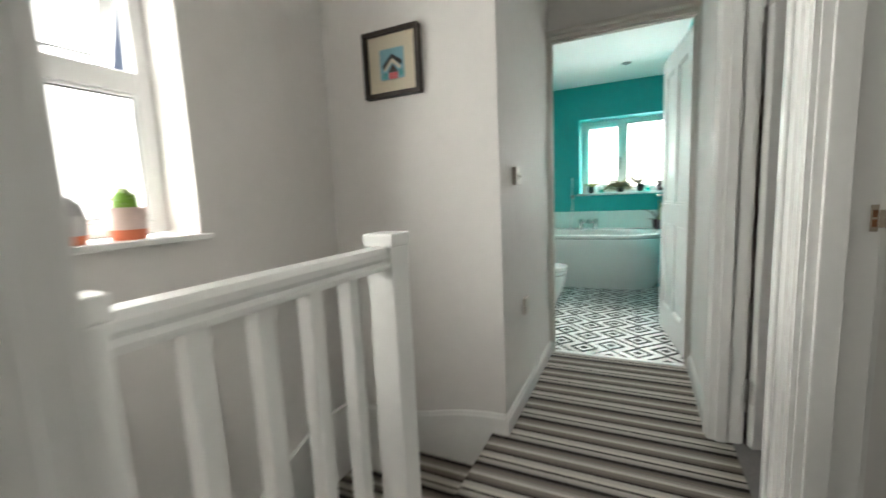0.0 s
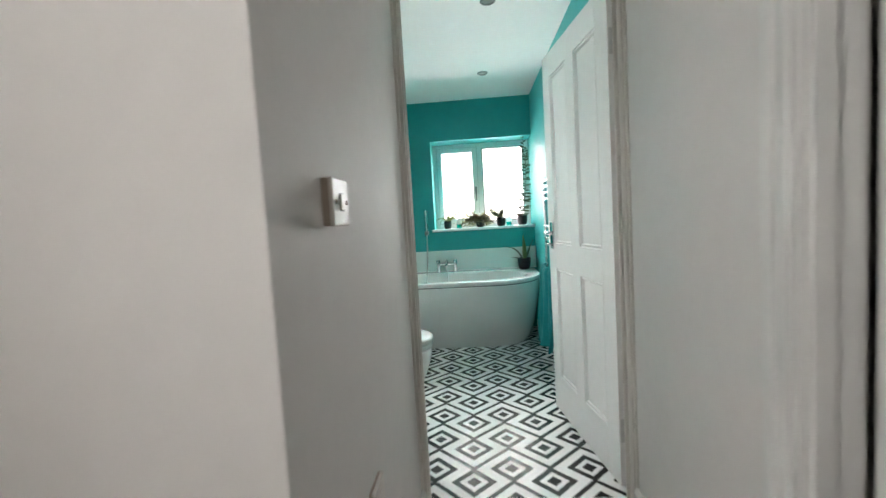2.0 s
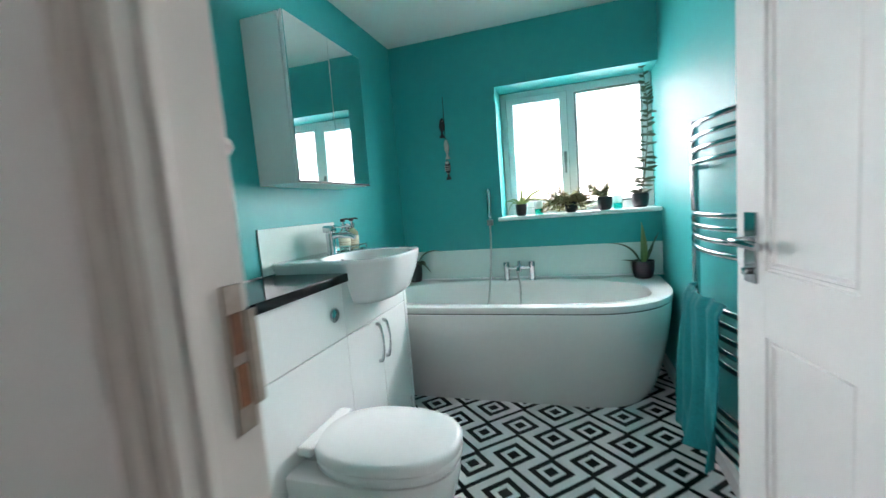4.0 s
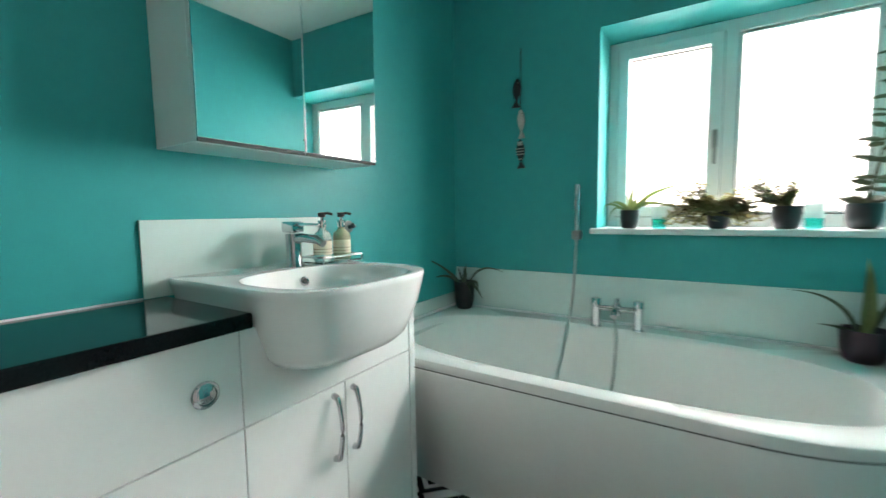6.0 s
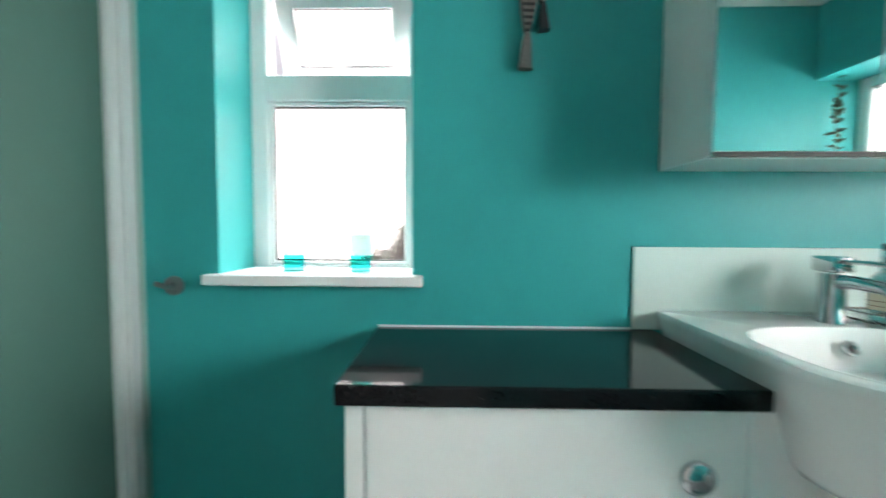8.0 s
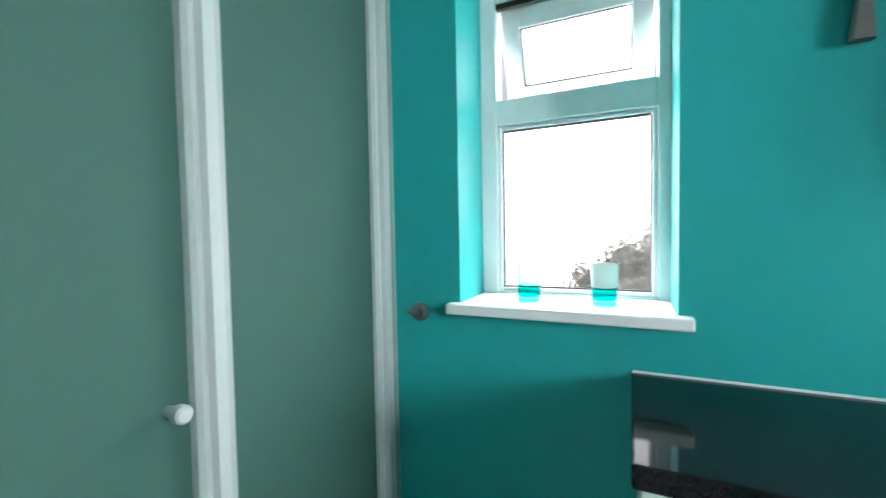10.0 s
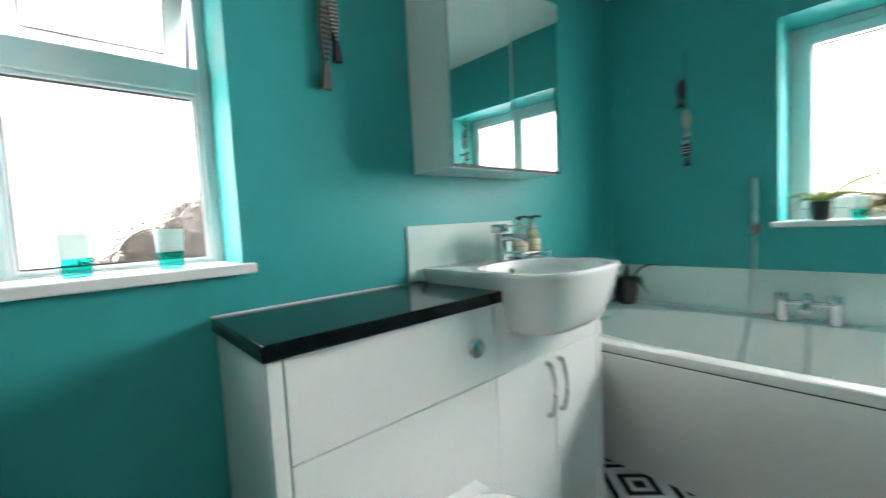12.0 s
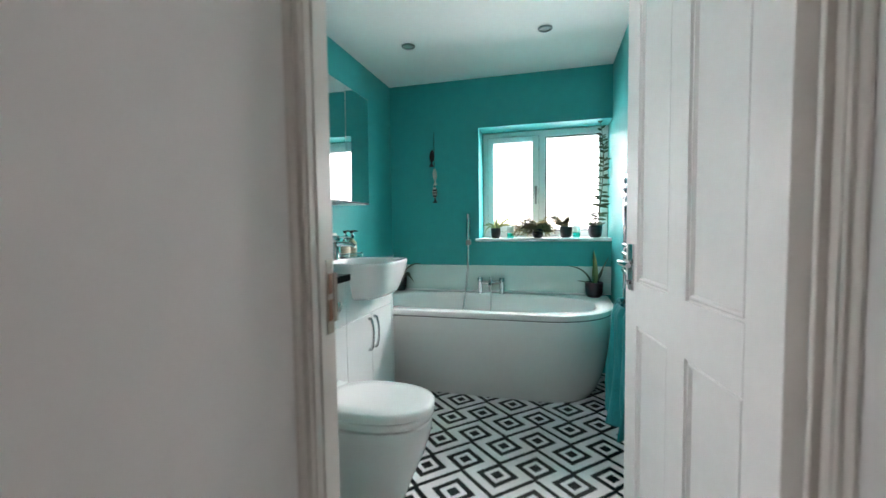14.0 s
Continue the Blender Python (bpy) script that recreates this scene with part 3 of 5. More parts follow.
RUBBER = mat("grey_rubber", (0.06, 0.06, 0.06), 0.7, vary=0.1)
gasket(w1, "x", WP + 0.020, NX0 + 0.0915, -0.1575, NZ0 + 0.1135, NZ1 - 0.0915)
gasket(w1, "x", WP + 0.020, -0.0555, NX1 - 0.0545, NZ0 + 0.0685, NZ1 - 0.0545)
part("glazing_bead", boxes(((-0.0495, WP + 0.006, NZ0 + 0.0745), (-0.0385, WP + 0.026, NZ1 - 0.0605)), ((NX1 - 0.0715, WP + 0.006, NZ0 + 0.0745), (NX1 - 0.0605, WP + 0.026, NZ1 - 0.0605)), ((-0.0385, WP + 0.006, NZ0 + 0.0745), (NX1 - 0.0715, WP + 0.026, NZ0 + 0.0855)), ((-0.0385, WP + 0.006, NZ1 - 0.0715), (NX1 - 0.0715, WP + 0.026, NZ1 - 0.0605)), bev=0.003), UPVC, w1)
upvc_frame(w1, "sash_seal", "x", WP - 0.003, NX0 + 0.0395, -0.1055, NZ0 + 0.0615, NZ1 - 0.0395, 0.0028, 0.003, RUBBER)
hd = part("window_handle", boxes(((-0.143, WP - 0.026, 1.425), (-0.121, WP - 0.013, 1.505)), ((-0.139, WP - 0.044, 1.35), (-0.125, WP - 0.030, 1.475)), ((-0.139, WP - 0.040, 1.455), (-0.125, WP - 0.018, 1.475)), bev=0.004), mat("grey_handle_lacquer", (0.20, 0.20, 0.20), 0.35), w1, "grey casement handle")
structure("window_sill_1", boxes(((NX0 - 0.028, 6.925, 1.040), (XE, 7.20, 1.066)), bev=0.006), UPVC, "white window sill crowded with small pot plants", "window sill")

w2 = thing("window_2", "white uPVC window with an open top vent", "window")
w2["kind"] = "structure"


def side_window(t, y0, y1, z0, z1, transom, tilt):
    XP = -1.60
    upvc_frame(t, "window_frame", "y", XP, y0, y1, z0, z1, 0.048, 0.06)
    part("transom", boxes(((XP, y0 + 0.048, transom - 0.036), (XP + 0.06, y1 - 0.048, transom + 0.036)), bev=0.004), UPVC, t)
    pane(t, "y", XP + 0.03, y0 + 0.045, y1 - 0.045, z0 + 0.045, transom - 0.033, PANE)
    bead = upvc_frame(t, "glazing_bead", "y", XP + 0.036, y0 + 0.048, y1 - 0.048, z0 + 0.048, transom - 0.036, 0.012, 0.018)
    gasket(t, "y", XP + 0.034, y0 + 0.060, y1 - 0.060, z0 + 0.060, transom - 0.048, 0.005, 0.012)
    part("gasket", boxes(((XP + 0.044, y0 + 0.049, z1 - 0.064), (XP + 0.058, y1 - 0.049, z1 - 0.049))), WOODF, t, "dark rubber gasket")
    hgt = z1 - 0.05 - transom - 0.038
    v = upvc_frame(t, "vent_sash", "y", -0.03, y0 + 0.052, y1 - 0.052, -hgt, 0.0, 0.052, 0.05)
    pn = pane(v, "y", -0.005, y0 + 0.10, y1 - 0.10, -hgt + 0.05, -0.05, PANE)
    gasket(v, "y", 0.018, y0 + 0.1042, y1 - 0.1042, -hgt + 0.0522, -0.0522, 0.005, 0.004)
    v.matrix_basis = pose(XP + 0.012, 0, z1 - 0.05, 0, tilt, 0)
    st = part("stay_arm", tube(bmesh.new(), [(XP + 0.03, (y0 + y1) / 2, transom + 0.045), (XP - 0.10, (y0 + y1) / 2 - 0.01, transom + 0.10)], 0.005), DULL, t, "dark metal stay")
    return t


side_window(w2, 4.385, 4.886, 1.023, 1.925, 1.575, 22)
structure("window_sill_2", boxes(((-1.538, WY0 - 0.0, 1.040), (-1.36, WY1, 1.066)), ((-1.36, WY0 - 0.026, 1.040), (-1.325, WY1 + 0.026, 1.066)), bev=0.004), UPVC, "white painted window sill with two tumblers", "window sill")
w3 = thing("window_3", "white uPVC window over the stairs with an open vent", "window")
w3["kind"] = "structure"
side_window(w3, LY0, LY1, LZ0 + 0.02, LZ1, 1.555, 20)
structure("window_sill_3", boxes(((-1.60, LY0, 0.99), (-1.36, LY1, 1.012)), ((-1.36, LY0 - 0.03, 0.99), (-1.33, LY1 + 0.03, 1.012)), bev=0.004), GLOSS, "white window sill over the stairs", "window sill")
hedge_bm = bmesh.new()
rnd = random.Random(4)
for k in range(8000):
    y = rnd.uniform(4.50, 5.7)
    z = rnd.uniform(0.6, 1.07 + 0.24 * min(1, max(0, (y - 4.60) * 3.2)) + 0.03 * math.sin(31 * y) + 0.02 * math.sin(77 * y))
    x, q = -2.40 + rnd.uniform(-0.07, 0.07), rnd.uniform(0.02, 0.045)
    a = [Vector((rnd.uniform(-1, 1), rnd.uniform(-1, 1), rnd.uniform(-1, 1))).normalized() * q for _ in range(3)]
    hedge_bm.faces.new([hedge_bm.verts.new(Vector((x, y, z)) + e) for e in a])
tagged(part("shrub", hedge_bm, HEDGE), "brownish garden shrub beyond the frosted window", "shrub", kind="stuff")
structure("ground", boxes(((-60, -60, -3.2), (60, 60, -3.0))), mat("dull_lawn", (0.10, 0.11, 0.06), 0.95, vary=0.3, scale=3), "dull garden ground", "ground")

# ---- doors ----


def panel_door(name, m, w, label, hinge_z=(0.245, 1.80), flip=1, handle=True, height=2.025):
    """A four-panel door: its hinge edge at the origin, its leaf along +x, thickness towards -y."""
    t = tagged(new(name), label, "door", kind="structure")
    T = 0.038
    st, mu = 0.105, 0.10
    z = (0.006, 0.215, 0.843, 0.983, 1.90, height)
    for x0, x1 in ((0, st), (w - st, w)):
        part("stile", boxes(((x0, -T, z[0]), (x1, 0, z[5])), bev=0.002), GLOSS, t)
    for z0, z1 in ((z[0], z[1]), (z[2], z[3]), (z[4], z[5])):
        part("rail", boxes(((st, -T, z0), (w - st, 0, z1)), bev=0.0), GLOSS, t)
    for z0, z1 in ((z[1], z[2]), (z[3], z[4])):
        part("muntin", boxes(((w / 2 - mu / 2, -T, z0), (w / 2 + mu / 2, 0, z1)), bev=0.0), GLOSS, t)
        for x0, x1 in ((st, w / 2 - mu / 2), (w / 2 + mu / 2, w - st)):
            loops = []
            side = ((0.001, 0.0), (0.007, 0.002), (0.007, 0.007), (0.003, 0.010), (0.003, 0.015), (0.011, 0.019), (0.011, 0.026))
            for y, d in [(-T + y, d) for y, d in side] + [(-y, d) for y, d in reversed(side)]:
                loops.append([(x0 + d, y, z0 + d), (x1 - d, y, z0 + d), (x1 - d, y, z1 - d), (x0 + d, y, z1 - d)])
            bm = loft(loops[:7], cap_last=True)
            merge(bm, loft(loops[7:], cap_first=True))
            part("panel", bm, GLOSS, t)
    for hz in hinge_z:
        h = part("hinge", boxes(((-0.003, -0.034, hz - 0.05), (0.0005, -0.002, hz + 0.05)), ((-0.010, 0.000, hz - 0.05), (0.004, 0.012, hz + 0.05)), bev=0.002), DULL, t, "satin steel hinge")
    if handle:
        for y, sg in ((0.0, 1), (-T, -1)):
            pl = part("handle_plate", boxes(((w - 0.085, min(y, y + sg * 0.008), 0.952), (w - 0.042, max(y, y + sg * 0.008), 1.106)), bev=0.003), CHROME, t, "chrome lever handle plate")
            bm = bmesh.new()
            tube(bm, [(w - 0.063, y + sg * 0.006, 1.045), (w - 0.063, y + sg * 0.045, 1.045)], 0.009)
            tube(bm, bez((w - 0.063, y + sg * 0.042, 1.045), (w - 0.10, y + sg * 0.052, 1.047), (w - 0.165, y + sg * 0.046, 1.043), 6), 0.0085)
            part("lever", bm, CHROME, pl, "chrome lever", smooth=True)
            part("turn", lathe([(0.0, 0), (0.008, 0), (0.008, 0.012), (0, 0.014)], 12), CHROME, pl).matrix_basis = pose(w - 0.063, y + sg * 0.008, 0.978, -90 * sg, 0, 0)
        part("latch", boxes(((w - 0.0005, -0.030, 0.99), (w + 0.0012, -0.008, 1.07)), bev=0.001), DULL, t)
    t.matrix_world = m
    return t


# leaf along +x with its landing face at -y: turned so that it points into the bathroom, that face towards the corridor's axis
panel_door("door_1", pose(DR - 0.001, YS - 0.004, 0, 0, 0, 98.4) @ Matrix.Diagonal((1, -1, 1, 1)), 0.770, "white gloss four panel bathroom door standing open")
panel_door("door_2", pose(0.514, D2B - 0.001, 0, 0, 0, 19), 0.775, "white four panel bedroom door standing open")
panel_door("door_3", pose(0.492, D3A + 0.003, 0, 0, 0, -4) @ Matrix.Diagonal((1, -1, 1, 1)), 0.75, "white four panel door folded open")

# ---- balustrade ----
bal = thing("balustrade", "white painted banister with square balusters beside the stairs", "banister")


def newel(x, y, w, top):
    n = part("newel_post", boxes(((x - w / 2, y - w / 2, -0.30), (x + w / 2, y + w / 2, top - 0.035)), bev=0.004), GLOSS, bal)
    bm = boxes(((x - w / 2 - 0.004, y - w / 2 - 0.004, top - 0.035), (x + w / 2 + 0.004, y + w / 2 + 0.004, top)), bev=0.004)
    part("newel_cap", bm, GLOSS, n)


NX = -0.526
newel(NX, 2.392, 0.082, 1.016)
newel(NX, 1.672, 0.095, 1.010)
RAIL = [(-0.030, 0), (0.030, 0), (0.032, 0.012), (0.024, 0.020), (0.031, 0.030), (0.031, 0.043), (0.022, 0.055), (0.0, 0.060), (-0.022, 0.055), (-0.031, 0.043), (-0.031, 0.030), (-0.024, 0.020), (-0.032, 0.012)]
part("handrail", moulding(RAIL, (NX, 1.705, 0.926), (NX, 2.352, 0.926), (1, 0, 0), (0, 0, 1)), GLOSS, bal)
part("base_rail", boxes(((NX - 0.03, 1.705, -0.005), (NX + 0.03, 2.352, 0.03)), bev=0.004), GLOSS, bal)
for k in range(4):
    y = 1.842 + 0.125 * k
    part("baluster", boxes(((NX - 0.018, y - 0.018, 0.03), (NX + 0.018, y + 0.018, 0.928)), bev=0.003), GLOSS, bal)

# ---- landing things ----
pic = thing("picture_frame", "small square picture of a house in a dark frame", "picture", at=(-0.945, YP, 1.725))
S = 0.148
part("frame", boxes(((-S, -0.042, -S), (-S + 0.020, -0.001, S)), ((S - 0.020, -0.042, -S), (S, -0.001, S)), ((-S + 0.02, -0.042, -S), (S - 0.02, -0.001, -S + 0.020)), ((-S + 0.02, -0.042, S - 0.020), (S - 0.02, -0.001, S)), bev=0.002), WOODF, pic)
MOUNT = mat("cream_mount", (0.66, 0.58, 0.44), 0.8, vary=0.03)
BLUEP = mat("pale_blue_print", (0.22, 0.42, 0.50), 0.7, vary=0.25, scale=60)
REDP = mat("coral_print", (0.62, 0.13, 0.14), 0.7, vary=0.2, scale=60)
mnt = part("mount", boxes(((-S + 0.02, -0.020, -S + 0.02), (S - 0.02, -0.016, S - 0.02))), MOUNT, pic, "cream card mount")
art = part("print", boxes(((-0.064, -0.022, -0.070), (0.064, -0.0205, 0.066))), BLUEP, pic, "blue print of a gabled house")
def flat(y, *pts):
    bm = bmesh.new()
    bm.faces.new([bm.verts.new((x, y, z)) for x, z in pts])
    return bm


part("roof", merge(flat(-0.0232, (0, 0.042), (-0.052, -0.006), (-0.044, -0.026), (0.002, 0.022)), flat(-0.0232, (0, 0.042), (0.002, 0.022), (0.050, -0.016), (0.056, 0.006))), BLACK, art, "black painted roof")
part("eaves", merge(flat(-0.0236, (0.002, 0.022), (-0.044, -0.026), (-0.036, -0.034), (0.002, 0.004)), flat(-0.0236, (0.002, 0.022), (0.002, 0.004), (0.040, -0.030), (0.048, -0.018))), MOUNT, art, "pale eaves")
part("gable", flat(-0.0234, (0.003, 0.002), (-0.022, -0.040), (0.032, -0.040)), mat("umber_print", (0.06, 0.045, 0.035), 0.7, vary=0.3, scale=60), art, "dark umber gable")
part("door_patch", boxes(((-0.018, -0.0238, -0.070), (0.031, -0.0230, -0.041))), REDP, art, "coral red patch")
TEALP = mat("teal_print", (0.10, 0.34, 0.36), 0.7, vary=0.25, scale=60)
for x, z in ((-0.040, -0.052), (0.050, -0.046)):
    part("bush", lathe([(0, 0.0005), (0.014, 0.0003), (0.0155, 0)], 18), TEALP, art, "round teal bush").matrix_basis = pose(x * 0.95, -0.0228, z, 90, 0, 0)
part("glazing", boxes(((-S + 0.02, -0.0262, -S + 0.02), (S - 0.02, -0.0258, S - 0.02))), CLEAR, pic).visible_shadow = False


IVORY = mat("ivory_switch_plate", (0.66, 0.61, 0.56), 0.35, vary=0.03)


def wall_plate(name, label, at, w, h, rocker):
    t = thing(name, label, name.replace("_", " "), at=at)
    d = 0.012 if rocker else 0.006
    part("plate", boxes(((d, -w / 2, -h / 2), (d + 0.009, w / 2, h / 2)), bev=0.003), IVORY, t)
    # brown back box: the deep shadow beside the plate, put into its colour
    part("back_box", boxes(((0.0, -w / 2 + 0.001, -h / 2 + 0.001), (d, w / 2 - 0.001, h / 2 - 0.001)), bev=0.001), mat("shaded_back_box", (0.42, 0.34, 0.28), 0.6), t, "plastic back box coloured brown for shadow")
    if rocker:
        part("rocker", boxes(((d + 0.006, -0.010, -0.015), (d + 0.0125, 0.010, 0.015)), bev=0.002), IVORY, t)
        part("rocker_gap", boxes(((d + 0.0085, -0.011, -0.0162), (d + 0.0094, 0.011, 0.0162))), BLACK, t, "dark gap round the rocker")
        for y in (-0.030, 0.030):
            part("screw_cap", lathe([(0.0045, 0), (0.004, 0.002), (0, 0.0022)], 10), mat("brown_screw", (0.28, 0.20, 0.15), 0.5), t, "brown screw head").matrix_basis = pose(d + 0.009, y, 0, 0, 90, 0)
    else:
        part("blank_insert", boxes(((d + 0.008, -0.022, -0.022), (d + 0.0105, 0.022, 0.022)), bev=0.001), IVORY, t)
    return t


wall_plate("light_switch", "white single rocker light switch on the corridor wall", (CW, 3.421, 1.188), 0.086, 0.086, True)
wall_plate("wall_socket", "white blanking plate low on the corridor wall", (CW, 3.565, 0.515), 0.086, 0.086, False)


def sill_pot(at, r, h, lower, upper, label):
    t = thing("plant_pot", label, "plant pot", at=at)
    part("base", lathe([(0, 0), (r * 0.82, 0), (r * 0.86, 0.006), (r * 0.92, h * 0.32)], 28), lower, t, "terracotta dipped base", True)
    part("bowl", lathe([(r * 0.92, h * 0.32), (r, h * 0.96), (r * 0.99, h), (r * 0.9, h), (r * 0.86, h * 0.85), (0, h * 0.84)], 28), upper, t, "", True)
    return t


p1 = sill_pot((-1.43, 2.235, 1.012), 0.058, 0.105, TERRA, PINK, "pink pot with a terracotta base holding a cactus")
bm = lathe([(0.030, 0), (0.038, 0.02), (0.036, 0.05), (0.022, 0.066), (0, 0.07)], 18, (0, 0, 0.088))
part("cactus", bm, mat("bright_green_cactus", (0.16, 0.32, 0.03), 0.6, vary=0.25, scale=60), p1, "bright green round cactus", True)
p2 = sill_pot((-1.43, 2.065, 1.012), 0.060, 0.085, TERRA, mat("pale_grey_pot", (0.6, 0.58, 0.58), 0.6), "pale grey pot with a terracotta base")
part("plant_mound", lathe([(0.050, 0), (0.058, 0.02), (0.05, 0.05), (0.03, 0.07), (0, 0.078)], 18, (0, 0, 0.07)), mat("grey_felt_leaf", (0.45, 0.43, 0.44), 0.9, vary=0.2, scale=50, bump=0.5), p2, "pale grey mound of felted leaves", True)

# ---- shower recess ----
shower = thing("shower_enclosure", "white framed shower screen with a sage tinted pane", "shower enclosure")
post = [(0, 0), (0.07, 0), (0.07, 0.018), (0.062, 0.026), (0.050, 0.022), (0.044, 0.034), (0.022, 0.034), (0.016, 0.024), (0.006, 0.028), (0, 0.02)]
part("wall_post", moulding(post, (XW + 0.012, 4.172, 0.0), (XW + 0.012, 4.172, 2.0), (1, 0, 0), (0, 1, 0)), POSTG, shower)
part("centre_post", moulding([(u * 0.9, v) for u, v in post], (-0.87, 4.165, 0.03), (-0.87, 4.165, 1.95), (1, 0, 0), (0, 1, 0)), POSTG, shower)
part("head_rail", boxes(((XW + 0.08, 4.155, 1.95), (-0.552, 4.20, 2.0)), bev=0.004), POSTG, shower)
part("tray", boxes(((XW + 0.013, 3.30, 0.0), (-0.553, 4.21, 0.03)), bev=0.004), CERAMIC, shower)
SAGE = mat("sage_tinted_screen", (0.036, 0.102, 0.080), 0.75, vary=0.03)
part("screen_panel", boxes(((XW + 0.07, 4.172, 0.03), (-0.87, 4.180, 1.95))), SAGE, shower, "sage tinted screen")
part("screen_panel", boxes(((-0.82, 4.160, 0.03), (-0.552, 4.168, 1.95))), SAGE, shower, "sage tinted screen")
part("knob", lathe([(0, 0), (0.008, 0), (0.008, 0.02), (0.013, 0.023), (0.0135, 0.037), (0.010, 0.041), (0, 0.042)], 20), POSTG, shower, "pale round knob", True).matrix_basis = pose(-0.775, 4.168, 0.99, -90, 0, 0)

# ---- basin run ----
FX = -1.003                                        # front faces of the fitted furniture
Y0, Y1, Y2 = 4.792, 5.431, 6.058
wc = thing("toilet_cabinet", "white fitted cabinet hiding the cistern, with a round flush button", "cabinet")
part("carcass", boxes(((XW, Y0, 0.0), (FX - 0.019, Y1 - 0.001, 0.903)), bev=0.001), UNIT, wc)
part("end_stile", boxes(((FX - 0.019, Y0, 0.0), (FX, Y0 + 0.030, 0.902)), bev=0.002), UNIT, wc)
part("upper_panel", boxes(((FX - 0.018, Y0 + 0.033, 0.684), (FX, Y1 - 0.0015, 0.902)), bev=0.002), UNIT, wc)
part("lower_panel", boxes(((FX - 0.018, Y0 + 0.033, 0.0), (FX, Y1 - 0.0015, 0.681)), bev=0.002), UNIT, wc)
fb = part("flush_button", lathe([(0, 0), (0.027, 0), (0.028, 0.006), (0.025, 0.010), (0.020, 0.0115), (0.019, 0.0095), (0.010, 0.013), (0, 0.0135)], 36), CHROME, wc, "chrome push button", True)
fb.matrix_basis = pose(FX, 5.352, 0.790, 0, 90, 0)

vanity = thing("vanity_cabinet", "white vanity cabinet with two doors and bow handles", "cabinet")
part("carcass", boxes(((XW, Y1, 0.0), (FX - 0.019, Y2, 0.90)), bev=0.001), UNIT, vanity)
part("fascia", boxes(((FX - 0.018, Y1 + 0.0015, 0.684), (FX, Y2 - 0.032, 0.900)), bev=0.002), UNIT, vanity)
part("end_stile", boxes(((FX - 0.018, Y2 - 0.029, 0.0), (FX + 0.001, Y2, 0.900)), bev=0.002), UNIT, vanity)
part("plinth", boxes(((FX - 0.045, Y1, 0.0), (FX - 0.020, Y2, 0.14))), UNIT, vanity)
for a, b, hy in ((Y1 + 0.0015, 5.728, 5.686), (5.731, Y2 - 0.032, 5.757)):
    d = part("door", boxes(((FX - 0.018, a, 0.145), (FX, b, 0.681)), bev=0.002), UNIT, vanity)
    bm = bmesh.new()
    pts = [(FX - 0.001, hy, 0.655), (FX + 0.014, hy, 0.652)] + bez((FX + 0.016, hy, 0.650), (FX + 0.044, hy, 0.566), (FX + 0.016, hy, 0.482), 10) + [(FX + 0.014, hy, 0.480), (FX - 0.001, hy, 0.477)]
    tube(bm, pts, 0.0062, 10, [1.5, 1.4] + [1.3 - 0.35 * math.sin(3.1416 * k / 10) for k in range(11)] + [1.4, 1.5])
    part("handle", bm, CHROME, d, "chrome bow handle", True)

ctop = tagged(part("countertop", boxes(((XW, Y0 - 0.012, 0.904), (FX + 0.020, 5.452, 0.938)), bev=0.004), BLACKTOP), "polished black countertop over the cistern cabinet", "countertop")
sb = thing("splashback", "pale green glass splashback behind the basin", "splashback")
part("glass_sheet", boxes(((XW + 0.0005, 5.398, 0.939), (XW + 0.007, 5.975, 1.138)), bev=0.001), SPLASH, sb)
part("sealant", boxes(((XW + 0.0005, Y0 - 0.01, 0.938), (XW + 0.003, 5.396, 0.9425))), UPVC, sb, "white sealant line")


def polar(poly, c, n):
    """Points of a closed outline at even angles round c."""
    out = []
    m = len(poly)
    for k in range(n):
        a = 2 * math.pi * k / n
        dx, dy = math.cos(a), math.sin(a)
        best = 0.0
        for i in range(m):
            (ax, ay), (bx, by) = poly[i], poly[(i + 1) % m]
            ex, ey = bx - ax, by - ay
            den = dx * ey - dy * ex
            if abs(den) < 1e-12:
                continue
            t = ((ax - c[0]) * ey - (ay - c[1]) * ex) / den
            u = ((ax - c[0]) * dy - (ay - c[1]) * dx) / den
            if t > 0 and -1e-9 <= u <= 1 + 1e-9:
                best = max(best, t)
        out.append((c[0] + dx * best, c[1] + dy * best))
    return out


def superellipse(cx, cy, a, b, e, n=96):
    pts = []
    for k in range(n):
        t = 2 * math.pi * k / n
        c, s = math.cos(t), math.sin(t)
        pts.append((cx + a * math.copysign(abs(c) ** (2 / e), c), cy + b * math.copysign(abs(s) ** (2 / e), s)))
    return pts


basin = thing("washbasin", "white semi recessed ceramic washbasin", "washbasin")
BX, BY0, BY1 = -0.812, 5.452, 5.962                 # front, and the two sides
BC = (-1.08, (BY0 + BY1) / 2)
half = (BY1 - BY0) / 2
outline = [(XW + 0.008, BY0)]
outline += [(FX + 0.02 + (BX - FX - 0.02) * math.sin(a) ** 0.8, BC[1] - half * math.cos(a) ** 0.62 if a < math.pi / 2 - 1e-6 else BC[1]) for a in (math.pi / 2 * k / 14 for k in range(15))]
outline += [(FX + 0.02 + (BX - FX - 0.02) * math.sin(a) ** 0.8, BC[1] + half * math.cos(a) ** 0.62) for a in (math.pi / 2 * k / 14 for k in range(13, -1, -1))]
outline += [(XW + 0.008, BY1)]
N = 96
o = polar(outline, BC, N)
bowl = polar(superellipse(-1.025, BC[1], 0.180, 0.208, 2.8), BC, N)


def shrink(pts, c, s, z):
    return [(c[0] + (x - c[0]) * s, c[1] + (y - c[1]) * s, z) for x, y in pts]


